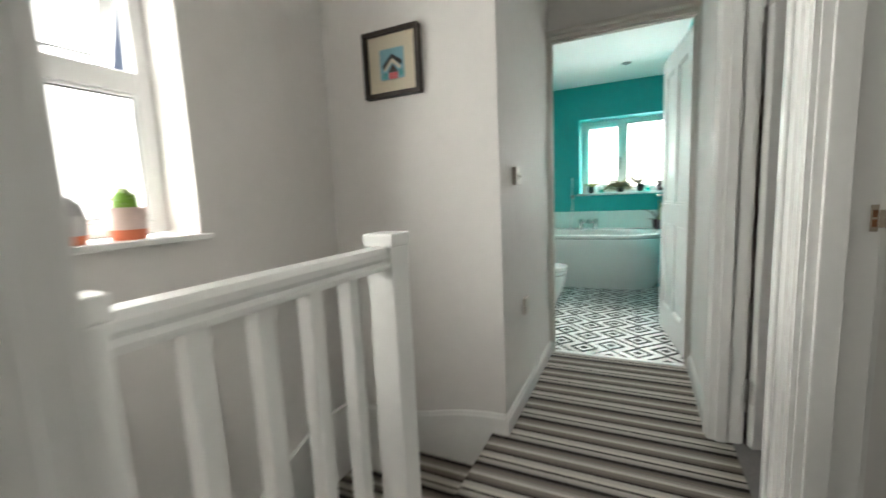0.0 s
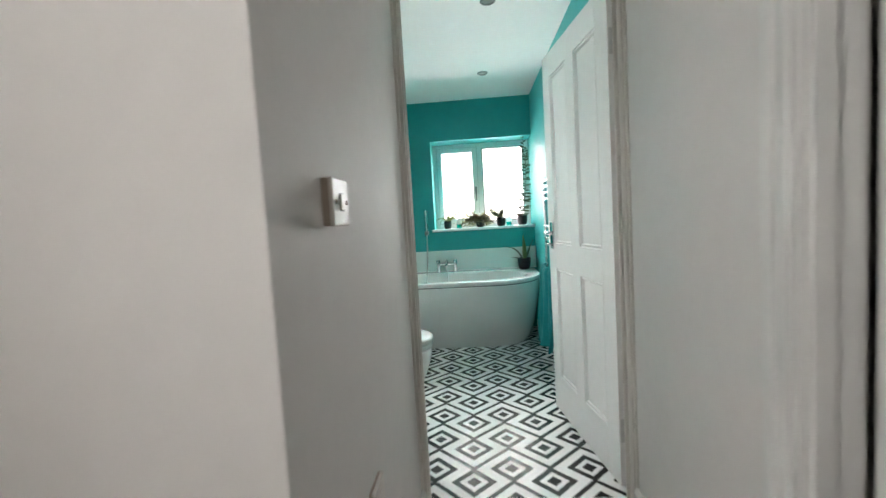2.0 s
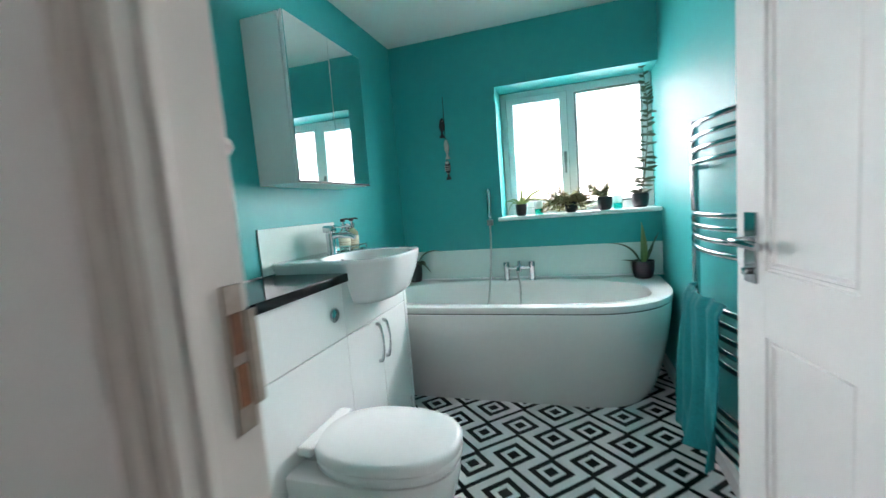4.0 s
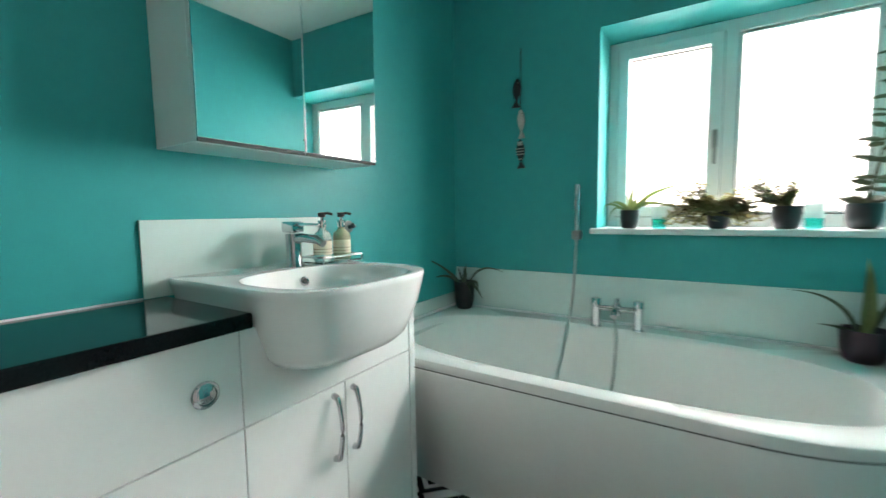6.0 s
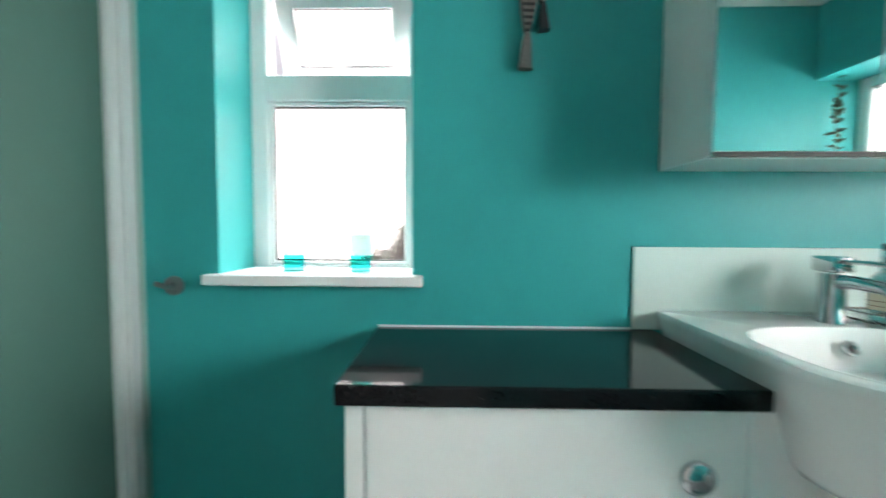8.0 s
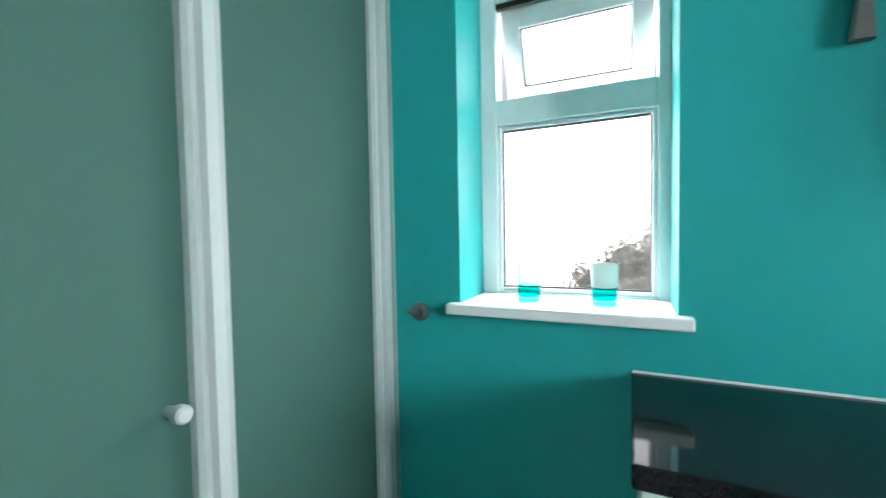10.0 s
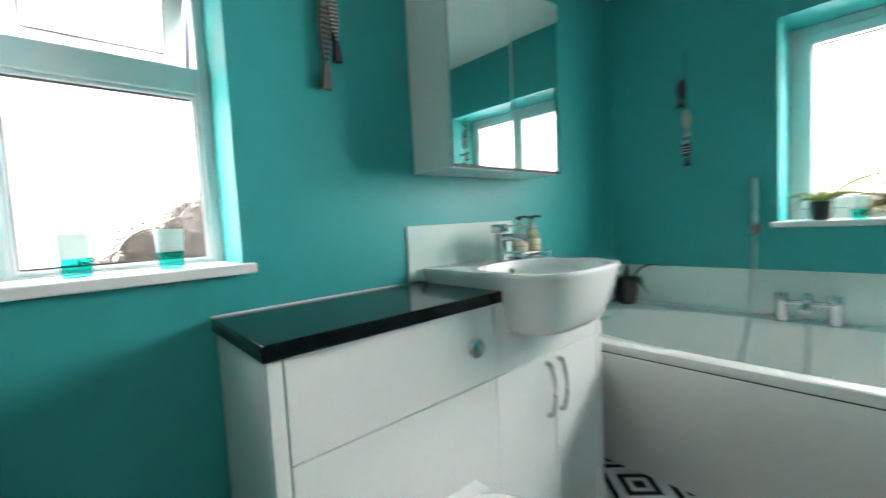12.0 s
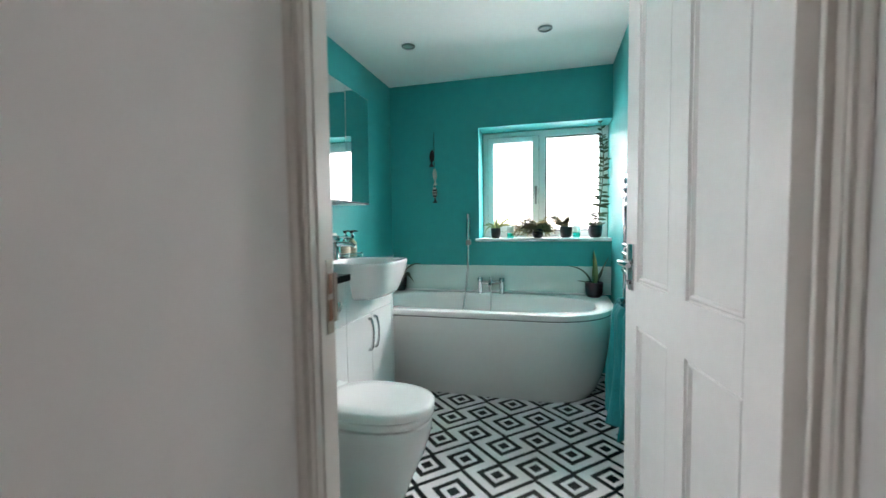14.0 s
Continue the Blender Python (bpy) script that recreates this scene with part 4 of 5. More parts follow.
lc = (-1.10, BC[1])
front = polar(outline, lc, N)
under = [shrink(front, lc, s, z) for s, z in ((0.50, 0.784), (0.66, 0.786), (0.76, 0.795), (0.825, 0.816), (0.880, 0.856), (0.938, 0.90), (0.975, 0.945), (0.995, 0.970), (1.0, 0.978))]
top = [shrink(front, lc, 0.992, 0.985), shrink(front, lc, 0.975, 0.987)]
wells = [shrink(polar(superellipse(-1.025, BC[1], 0.180, 0.208, 2.8), lc, N), lc, s, z) for s, z in ((1.02, 0.984), (1.0, 0.979), (0.96, 0.955), (0.88, 0.905), (0.72, 0.868), (0.40, 0.858), (0.1, 0.855))]
part("bowl", loft(under + top + wells, True, True), CERAMIC, basin, "", True)
ring = part("overflow_ring", lathe([(0.0085, 0.0), (0.0085, 0.0045), (0.0115, 0.006), (0.0145, 0.0035), (0.015, -0.002)], 28), CHROME, basin, "chrome overflow ring", True)
ring.matrix_basis = pose(-1.190, 5.757, 0.945, 0, 68, 0)
part("overflow_hole", lathe([(0, 0.0025), (0.0088, 0.0025)], 20), BLACK, ring, "black overflow hole")
part("waste", lathe([(0.032, 0.0), (0.030, 0.004), (0, 0.005)], 24, (-1.05, BC[1], 0.856)), CHROME, basin, "chrome waste", True)

tapb = thing("basin_tap", "chrome single lever basin mixer tap", "tap", at=(-1.252, 5.772, 0.984))
part("body", lathe([(0, 0), (0.028, 0), (0.028, 0.004), (0.024, 0.010), (0.023, 0.06), (0.0245, 0.105), (0, 0.106)], 28), CHROME, tapb, "", True)
part("spout", tube(bmesh.new(), [(0.0, 0, 0.085), (0.05, 0, 0.092), (0.11, 0, 0.088), (0.135, 0, 0.076)], 0.014, 14, [1.1, 1.0, 0.95, 0.8]), CHROME, tapb, "", True)
part("lever", boxes(((-0.030, -0.022, 0.108), (0.026, 0.022, 0.142)), ((0.010, -0.011, 0.128), (0.115, 0.011, 0.137)), bev=0.006), CHROME, tapb, "", True)


def soap(at, liquid, label):
    t = thing("soap_bottle", label, "soap bottle", "soap bottles by the tap", at)
    part("bottle", lathe([(0, 0), (0.027, 0), (0.030, 0.004), (0.030, 0.078), (0.027, 0.090), (0.014, 0.102), (0.012, 0.106), (0.012, 0.116), (0, 0.116)], 28), liquid, t, "", True)
    lab = part("label", lathe([(0.0303, 0.022), (0.0305, 0.023), (0.0305, 0.066), (0.0303, 0.067)], 28), SOAP, t, "cream printed label", True)
    for zz, dz in ((0.040, 0.0016), (0.030, 0.0012)):
        part("print_bar", lathe([(0.0307, zz), (0.0307, zz + dz)], 24), mat("brown_print", (0.16, 0.08, 0.04), 0.7), lab, "small brown print")
    collar = part("collar", lathe([(0.0135, 0.110), (0.0135, 0.132), (0.0125, 0.134), (0.0055, 0.135), (0.0055, 0.146)], 20), CHROME, t, "chrome collar", True)
    pump = part("pump", lathe([(0.0055, 0.145), (0.0115, 0.146), (0.012, 0.150), (0.012, 0.160), (0, 0.162)], 20), BLACK, t, "black pump", True)
    part("nozzle", tube(bmesh.new(), [(0, 0, 0.157), (0.014, 0.012, 0.1585), (0.026, 0.023, 0.155)], 0.0045, 10), BLACK, pump, "", True)
    return t


caddy = thing("soap_caddy", "clear tray with a chrome rail holding soap bottles", "soap tray", at=(-1.240, 5.920, 0.986))
part("tray", boxes(((-0.050, -0.085, 0.0), (0.050, 0.085, 0.006)), bev=0.002), ICE, caddy, "clear glass tray")
bm = bmesh.new()
tube(bm, [(0.052, -0.088, 0.022), (0.052, 0.088, 0.022), (-0.05, 0.088, 0.022), (-0.05, -0.088, 0.022), (0.052, -0.088, 0.022)], 0.003, 8)
for x, y in ((0.052, -0.088), (0.052, 0.088)):
    tube(bm, [(x, y, 0.002), (x, y, 0.022)], 0.003, 8)
part("rail", bm, CHROME, caddy, "thin chrome rail", True)
soap((-1.238, 5.876, 0.9925), SOAPC, "clear soap bottle with a black pump")
soap((-1.236, 5.960, 0.9925), AMBER, "amber soap bottle with a cream label and black pump")

DARKSTEEL = mat("dark_nickel", (0.24, 0.24, 0.24), 0.3, 1.0)
hook = thing("robe_hook", "chrome robe hook beside the shower", "hook", at=(XW, 4.275, 1.035))
part("rose", lathe([(0, 0), (0.024, 0), (0.024, 0.006), (0.010, 0.010), (0.008, 0.022), (0, 0.022)], 20), DARKSTEEL, hook, "", True).matrix_basis = pose(0, 0, 0, 0, 90, 0)
part("peg", tube(bmesh.new(), [(0.018, 0, 0.0), (0.038, -0.002, 0.003), (0.043, -0.018, 0.010)], 0.006, 10), DARKSTEEL, hook, "", True)
hook2 = copy_thing(hook, pose(XW, 6.115, 1.098))
hook2["label"] = "chrome robe hook beyond the basin"

cab = thing("mirror_cabinet", "white wall cabinet with two mirrored doors above the basin", "cabinet")
MX = -1.155
part("body", boxes(((XW, 5.452, 1.318), (MX - 0.025, 6.060, 1.992)), bev=0.002), UNIT, cab)
for a, b, ajar in ((5.450, 5.753, -0.3), (5.756, 6.062, 0.48)):
    d = part("door", boxes(((MX - 0.020, a, 1.320), (MX - 0.006, b, 1.992)), bev=0.001), UNIT, cab)
    part("mirror", boxes(((MX - 0.0055, a + 0.001, 1.3275), (MX, b - 0.001, 1.990)), bev=0.001), MIRROR, d, "mirror glass")
    part("pull_edge", boxes(((MX - 0.0055, a + 0.001, 1.3185), (MX + 0.0005, b - 0.001, 1.327)), bev=0.0005), BLACK, d, "dark lower edge")
    pivot = Vector((MX - 0.010, (a + b) / 2, 1.66))
    d.matrix_basis = Matrix.Translation(pivot) @ pose(0.002, 0, 0, 0, 0.6, ajar) @ Matrix.Translation(-pivot)

# ---- toilet ----
toilet = thing("toilet", "white back to wall toilet with its lid down", "toilet")
TC = (-0.74, 5.168)


def pan_loop(z, x1, half, x0=-1.002, n=48):
    """A blunt U: flat against the cabinet, round at the front."""
    pts = []
    r = half
    for k in range(n):
        a = -math.pi / 2 + math.pi * k / (n - 1)
        ca, sa = max(0.0, math.cos(a)), math.sin(a)
        pts.append((x1 - 0.30 + 0.30 * ca ** 0.85, TC[1] + half * math.copysign(abs(sa) ** 0.85, sa), z))
    return pts + [(x0, TC[1] + half, z), (x0, TC[1] - half, z)]


part("pan", loft([pan_loop(z, x, h) for z, x, h in ((0, -0.612, 0.122), (0.03, -0.602, 0.126), (0.12, -0.566, 0.139), (0.22, -0.520, 0.158), (0.30, -0.495, 0.171), (0.345, -0.486, 0.176), (0.365, -0.488, 0.175), (0.370, -0.498, 0.167), (0.371, -0.52, 0.15))], True, True), CERAMIC, toilet, "", True)


def oval(z, k):
    """The egg-shaped outline of the seat, k set in."""
    return [(x, TC[1] + (y - TC[1]) * (1 - 0.10 * max(0.0, x + 0.72)), z) for x, y in superellipse(-0.722, TC[1], 0.246 - k, 0.187 - k, 2.35, 72)]


part("seat", loft([oval(z, k) for z, k in ((0.3785, 0.022), (0.381, 0.007), (0.388, 0.003), (0.402, 0.003), (0.4085, 0.008))], True, True), CERAMIC, toilet, "", True)
part("lid", loft([oval(z, k) for z, k in ((0.411, 0.007), (0.415, 0.001), (0.434, 0.0), (0.442, 0.005), (0.447, 0.018), (0.450, 0.07))], True, True), CERAMIC, toilet, "", True)
part("lid_back", boxes(((-0.985, TC[1] - 0.135, 0.414), (-0.930, TC[1] + 0.135, 0.447)), bev=0.008), CERAMIC, toilet, "white raised back of the lid")
for y in (-0.07, 0.07):
    part("hinge_block", boxes(((-0.995, TC[1] + y - 0.02, 0.372), (-0.945, TC[1] + y + 0.02, 0.436)), bev=0.006), CHROME, toilet, "chrome lid hinge")

# ---- bath ----
bath = thing("bathtub", "white D shaped acrylic bathtub with a curved panel", "bathtub")
RZ = 0.622


def bath_front(d, e=None, n=28):
    """The front and east edge of the bath, set in by d, at the east end by e."""
    e = d if e is None else e
    pts = [(XW, 6.118 + d), (-1.0, 6.113 + d), (-0.5, 6.108 + d), (-0.10, 6.106 + d)]
    cx, cy, rx, ry = -0.10, 6.66, 0.515 - e, 0.554 - d
    for k in range(1, n):
        a = -math.pi / 2 + math.pi / 2 * k / n
        pts.append((cx + rx * math.cos(a) ** 0.82, cy + ry * -(abs(math.sin(a)) ** 0.82)))
    pts += [(0.415 - e, 6.66), (0.42 - e * 0.6, YN - 0.001)]
    return pts


shell = loft([[(x, y, z) for x, y in bath_front(d, e)] for z, d, e in ((0.0, 0.197, 0.14), (0.03, 0.188, 0.112), (0.06, 0.179, 0.095), (0.12, 0.156, 0.074), (0.2, 0.122, 0.053), (0.35, 0.064, 0.027), (0.46, 0.030, 0.014), (0.570, 0.006, 0.005), (0.5785, 0.009, 0.009))], closed=False)
part("panel", shell, ACRYL, bath, "white curved bath panel", True)
part("shadow_gap", loft([[(x, y, z) for x, y in bath_front(0.010)] for z in (0.568, 0.5845)], closed=False), BLACK, bath, "dark joint under the rim")
n = 144
c = (-0.48, 6.55)
rim = polar(bath_front(0.0) + [(XW, YN - 0.001)], c, n)
well = superellipse(-0.515, 6.520, 0.805, 0.342, 2.8, 240)
well = polar([(x, y - 0.012 * (x + 0.5)) for x, y in well], c, n)
loops = []
for z, s in ((0.585, 0.90), (0.585, 0.992), (0.589, 0.998), (0.607, 1.0), (0.618, 0.997), (RZ, 0.985)):
    loops.append(shrink(rim, c, s, z))
for z, s in ((RZ, 1.02), (0.616, 1.0), (0.597, 0.988), (0.45, 0.955), (0.30, 0.90), (0.22, 0.82), (0.19, 0.70), (0.185, 0.3)):
    loops.append(shrink(well, c, s, z))
part("tub", loft(loops, False, True), ACRYL, bath, "", True)
ups = thing("bath_splashback", "pale green glass strip above the bath", "splashback")
part("glass_strip", boxes(((XW + 0.007, YN - 0.007, RZ + 0.012), (XE - 0.001, YN - 0.0005, 0.842)), bev=0.001), SPLASH, ups)
part("glass_strip", boxes(((XW + 0.0005, 6.14, RZ + 0.012), (XW + 0.0065, YN - 0.0005, 0.70)), bev=0.001), SPLASH, ups)
part("seal", boxes(((XW, YN - 0.016, RZ), (XE, YN - 0.0075, RZ + 0.012)), ((XW, 6.14, RZ), (XW + 0.014, YN - 0.016, RZ + 0.012)), bev=0.002), UPVC, ups, "white sealant bead")

btap = thing("bath_tap", "chrome bath shower mixer tap", "tap", at=(-0.477, 6.868, RZ))
bm = bmesh.new()
for x in (-0.088, 0.088):
    p = part("pillar", lathe([(0, 0), (0.024, 0), (0.024, 0.005), (0.019, 0.008), (0.019, 0.094), (0.0215, 0.096), (0.0215, 0.126), (0.019, 0.130), (0, 0.130)], 24), CHROME, btap, "", True)
    p.matrix_basis = pose(x, 0, 0)
part("bridge", tube(bm, [(-0.085, 0, 0.088), (0.085, 0, 0.088)], 0.013, 14), CHROME, btap, "", True)
part("diverter", lathe([(0, 0.06), (0.016, 0.06), (0.018, 0.085), (0.016, 0.11), (0.010, 0.112), (0.009, 0.135), (0, 0.137)], 20), CHROME, btap, "", True)
part("spout", tube(bmesh.new(), [(0, -0.01, 0.085), (0, -0.06, 0.088), (0, -0.085, 0.07)], 0.013, 14), CHROME, btap, "", True)

hand = thing("shower_handset", "slim chrome handset shower on a wall bracket with a hose", "shower", at=(-0.672, YN, 1.035))
part("bracket", boxes(((-0.019, -0.05, -0.022), (0.019, 0.0, 0.022)), bev=0.006), DARKSTEEL, hand, "grey wall bracket")
part("handset", lathe([(0, -0.012), (0.010, -0.012), (0.0115, 0.02), (0.013, 0.05), (0.014, 0.06), (0.014, 0.232), (0.011, 0.237), (0, 0.238)], 20, (0, -0.036, 0)), CHROME, hand, "", True)
hose = [(0, -0.036, -0.012)] + bez((0.0, -0.036, -0.03), (0.0, -0.05, -0.35), (-0.018, -0.26, -0.60), 14)
hose += bez((-0.020, -0.27, -0.62), (-0.04, -0.40, -0.845), (0.10, -0.36, -0.845), 8)[1:] + bez((0.10, -0.36, -0.845), (0.23, -0.34, -0.80), (0.20, -0.12, -0.45), 12)[1:] + [(0.186, -0.075, -0.375)]
part("hose", tube(bmesh.new(), hose, 0.0068, 10), DULL, hand, "flexible steel hose", True)

# ---- towel rail ----
rail = thing("towel_rail", "tall chrome ladder towel rail with bowed bars", "towel rail")
RX = 0.395
for y in (5.50, 6.015):
    bm = boxes(((RX - 0.014, y - 0.014, 0.14), (RX + 0.014, y + 0.014, 1.445)), bev=0.006)
    part("upright", bm, CHROME, rail, "", True)
    for z in (0.25, 1.25):
        part("wall_bracket", tube(bmesh.new(), [(RX, y, z), (XE, y, z)], 0.010, 12), CHROME, rail, "", True)
for z in (1.402, 1.356, 1.310, 1.264, 1.066, 1.022, 0.978, 0.934, 0.740, 0.692, 0.644, 0.596, 0.548, 0.372, 0.326, 0.280, 0.234):
    part("bar", tube(bmesh.new(), bez((RX - 0.004, 5.50, z), (RX - 0.085, 5.757, z), (RX - 0.004, 6.015, z), 10), 0.0105, 12), CHROME, rail, "", True)

towel_bm = bmesh.new()
NU, NV = 120, 48
rows = []
for i in range(NV + 1):
    v = i / NV
    row = []
    for j in range(NU + 1):
        u = j / NU
        y = 5.540 + (0.40 + 0.03 * v) * u
        bow = 4 * (u) * (1 - u) * 0.040
        z = 0.772 - 0.60 * v
        fold = (0.008 + 0.024 * v) * math.sin(15.0 * u + 0.8 + 0.8 * v) + (0.005 + 0.011 * v) * math.sin(34.0 * u + 2.0 + 1.5 * math.sin(3 * v)) + 0.003 * math.sin(61.0 * u + 9 * v)
        x = RX - 0.026 - bow - 0.016 - fold - 0.012 * v
        if v < 0.06:
            x += 0.018 * (1 - v / 0.06)
        z += 0.012 * math.sin(5 * u) * v
        row.append(towel_bm.verts.new((x, y + 0.012 * v * math.sin(7 * u), z)))
    rows.append(row)
for a, b in zip(rows, rows[1:]):
    for k in range(NU):
        towel_bm.faces.new((a[k], a[k + 1], b[k + 1], b[k]))
towel = tagged(part("towel", towel_bm, TOWEL, smooth=True), "teal bath towel hanging in folds on the rail", "towel")
sol = towel.modifiers.new("pile", "SOLIDIFY")
sol.thickness, sol.offset = 0.008, 1.0

# ---- things hung up ----


def fish_shape(length, width, thick=0.010, waist=0.26, flare=3.4, n=18):
    """A flat wooden fish hanging nose up, from its nose at the origin down."""
    prof = []
    for k in range(n + 1):
        t = k / n
        if t < 0.74:
            w = math.sin(math.pi * (0.06 + 0.94 * t / 0.78)) ** 0.75
        else:
            w = max(waist, waist + (t - 0.78) * flare)
        prof.append((w * width / 2, -t * length))
    loop = [(x, z) for x, z in prof] + [(-x, z) for x, z in reversed(prof)]
    loops = [[(x * s, y, z) for x, z in loop] for y, s in ((-thick / 2, 0.8), (-thick / 4, 1.0), (thick / 4, 1.0), (thick / 2, 0.8))]
    return loft(loops, True, True)


gar = thing("fish_garland", "string of three small wooden fish hanging on the wall", "wall ornament", at=(-0.965, YN - 0.010, 1.965))
part("cord", tube(bmesh.new(), [(0, 0.004, 0.0), (0, 0.0, -0.59)], 0.0022, 6), BLACK, gar, "thin dark cord")
for z, m_, dx, lab in ((-0.150, FISHB, -0.014, "black wooden fish"), (-0.305, FISHW, 0.004, "pale wooden fish"), (-0.455, FISHB, 0.002, "black and white striped fish")):
    f = part("fish", fish_shape(0.14, 0.036 if m_ is FISHW else 0.043), m_, gar, lab)
    f.matrix_basis = pose(dx, -0.004, z, 0, 3 if dx < 0 else -2, 0)
    part("eye", lathe([(0, 0.0006), (0.0022, 0.0004), (0.0024, 0)], 10), FISHW if m_ is FISHB else FISHB, f, "small painted eye").matrix_basis = pose(0.006, -0.0062, -0.020, 90, 0, 0)
    if z < -0.4:
        part("head", boxes(((-0.0125, -0.0066, -0.026), (0.0125, -0.0050, -0.007)), bev=0.0006), FISHW, f, "pale painted head")
        for zz in (-0.040, -0.054, -0.068, -0.092):
            part("stripe", boxes(((-0.021 + 0.010 * (zz < -0.08), -0.0068, zz - 0.0045), (0.021 - 0.010 * (zz < -0.08), -0.0055, zz)), bev=0.0005), FISHW, f, "pale stripe")

duo = thing("fabric_fish", "two grey striped fish hanging by a cord", "wall ornament", at=(XW + 0.022, 5.143, 1.99))
part("cord", tube(bmesh.new(), [(-0.020, 0, 0.02), (0, 0, -0.16)], 0.0045, 8), FISHG, duo, "grey cord")
for dy, z, ln, wd, rot, m_, lab in ((-0.004, -0.150, 0.290, 0.040, -2, FISHG, "large grey striped fish"), (0.012, -0.140, 0.215, 0.032, 4, FISHB, "small black striped fish")):
    f = part("fish", fish_shape(ln, wd, 0.022, 0.50, 1.5), m_, duo, lab)
    f.matrix_basis = pose(-0.004 + 0.004 * (dy > 0), dy, z, rot, 0, 0) @ pose(0, 0, 0, 0, 0, 90)
    for k in range(11):
        zz = -ln * (0.20 + 0.050 * k)
        ww = wd * 0.43 * math.sin(math.pi * (0.06 + 0.94 * (0.21 + 0.05 * k) / 0.78)) ** 0.75
        part("stripe", boxes(((-ww, -0.0125, zz - ln * 0.022), (ww, -0.0108, zz)), bev=0.0004), FISHB if m_ is FISHG else FISHW, f)

PZ = 1.238
cord = thing("light_pull", "white ceramic shell light pull hanging on a cord", "light pull", at=(-0.509, 4.404, 0))
part("string", tube(bmesh.new(), [(0, 0, PZ + 0.054), (0, 0, H - 0.03)], 0.0016, 6), UPVC, cord, "thin white cord")
part("ceiling_rose", lathe([(0, 0), (0.012, 0), (0.034, 0.012), (0.036, 0.03), (0, 0.03)], 24, (0, 0, H - 0.03)), UPVC, cord, "", True)
pl = part("pull", lathe([(0, 0), (0.004, 0.002), (0.008, 0.009), (0.016, 0.014), (0.0205, 0.022), (0.019, 0.029), (0.0135, 0.033), (0.011, 0.044), (0.007, 0.049), (0.003, 0.056), (0, 0.057)], 14, (0, 0, PZ)), FISHW, cord, "pale grey shell shaped pull", True)

# ---- spotlights ----


def spotlight(at):
    t = thing("ceiling_spotlight", "round chrome recessed spotlight in the bathroom ceiling", "spotlight", "bathroom spotlights", at)
    part("bezel", lathe([(0.045, 0), (0.044, -0.005), (0.036, -0.009), (0.030, -0.004), (0.029, -0.001)], 32), DARKSTEEL, t, "satin bezel", True)
    part("lens", lathe([(0, -0.001), (0.029, -0.001)], 24), mat("spot_lens", (0.45, 0.45, 0.43), 0.25), t, "unlit lens")
    return t


spot = spotlight((-0.927, 6.232, H))
for x, y in ((-0.04, 6.238), (-0.04, 5.10)):
    copy_thing(spot, pose(x, y, H))

# ---- tumblers ----


def tumbler(at, s=1.0):
    t = thing("tumbler", "clear glass tumbler with an aqua base", "tumbler", "aqua tumblers", at)
    part("cup", lathe([(0.0268 * s, 0.042 * s), (0.0290 * s, 0.095 * s), (0.0300 * s, 0.0965 * s), (0.0310 * s, 0.095 * s), (0.0284 * s, 0.042 * s)], 28), FROST, t, "frosted clear glass", True)
    part("aqua_base", lathe([(0, 0), (0.0262 * s, 0), (0.0284 * s, 0.0415 * s), (0.0266 * s, 0.0415 * s), (0.0245 * s, 0.0125 * s), (0, 0.0125 * s)], 28), AQUA, t, "aqua tinted glass", True)
    return t


tum = tumbler((-1.435, 4.545, 1.0665))
copy_thing(tum, pose(-1.435, 4.722, 1.0665))
copy_thing(tum, pose(-0.330, 6.99, 1.0665, 0, 0, 0))
copy_thing(tum, pose(0.190, 7.00, 1.0665, 0, 0, 0))

# ---- pot plants ----


def pot(t, r, h, material=POT):
    part("pot", lathe([(0, 0), (r * 0.66, 0), (r * 0.74, 0.004), (r * 0.84, h * 0.14), (r * 0.93, h * 0.36), (r * 0.98, h * 0.70), (r, h), (r * 0.93, h), (r * 0.88, h * 0.84), (0, h * 0.83)], 28), material, t, "", True)
    part("soil", lathe([(0, h * 0.86), (r * 0.4, h * 0.875), (r * 0.9, h * 0.845)], 20), SOIL, t, "dark soil")


def strap(bm, pts, width, fold=0.25, roll=0.0):
    """A long leaf: a folded ribbon, widest below the middle, pointed at its end."""
    pts = [Vector(p) for p in pts]
    n = len(pts) - 1
    rows = []
    for i, p in enumerate(pts):
        t = i / n
        d = (pts[min(i + 1, n)] - pts[max(i - 1, 0)]).normalized()
        s = d.cross(Vector((0, 0, 1)))
        if s.length < 0.12:
            s = Vector((1, 0.3, 0))
        s.normalize()
        s = Matrix.Rotation(roll, 3, d) @ s
        u = s.cross(d).normalized()
        w = width * 0.5 * max(0.02, (1 - t ** 2.2)) * (0.65 + 0.35 * min(1, 4 * t))
        rows.append([bm.verts.new(p + s * w + u * w * fold), bm.verts.new(p - u * w * fold * 0.5), bm.verts.new(p - s * w + u * w * fold), bm.verts.new(p - u * w * (fold + 0.35))])
    for a, b in zip(rows, rows[1:]):
        for k in range(4):
            bm.faces.new((a[k], a[(k + 1) % 4], b[(k + 1) % 4], b[k]))
    bm.faces.new(rows[0][::-1])
    bm.faces.new(rows[-1])
    return bm


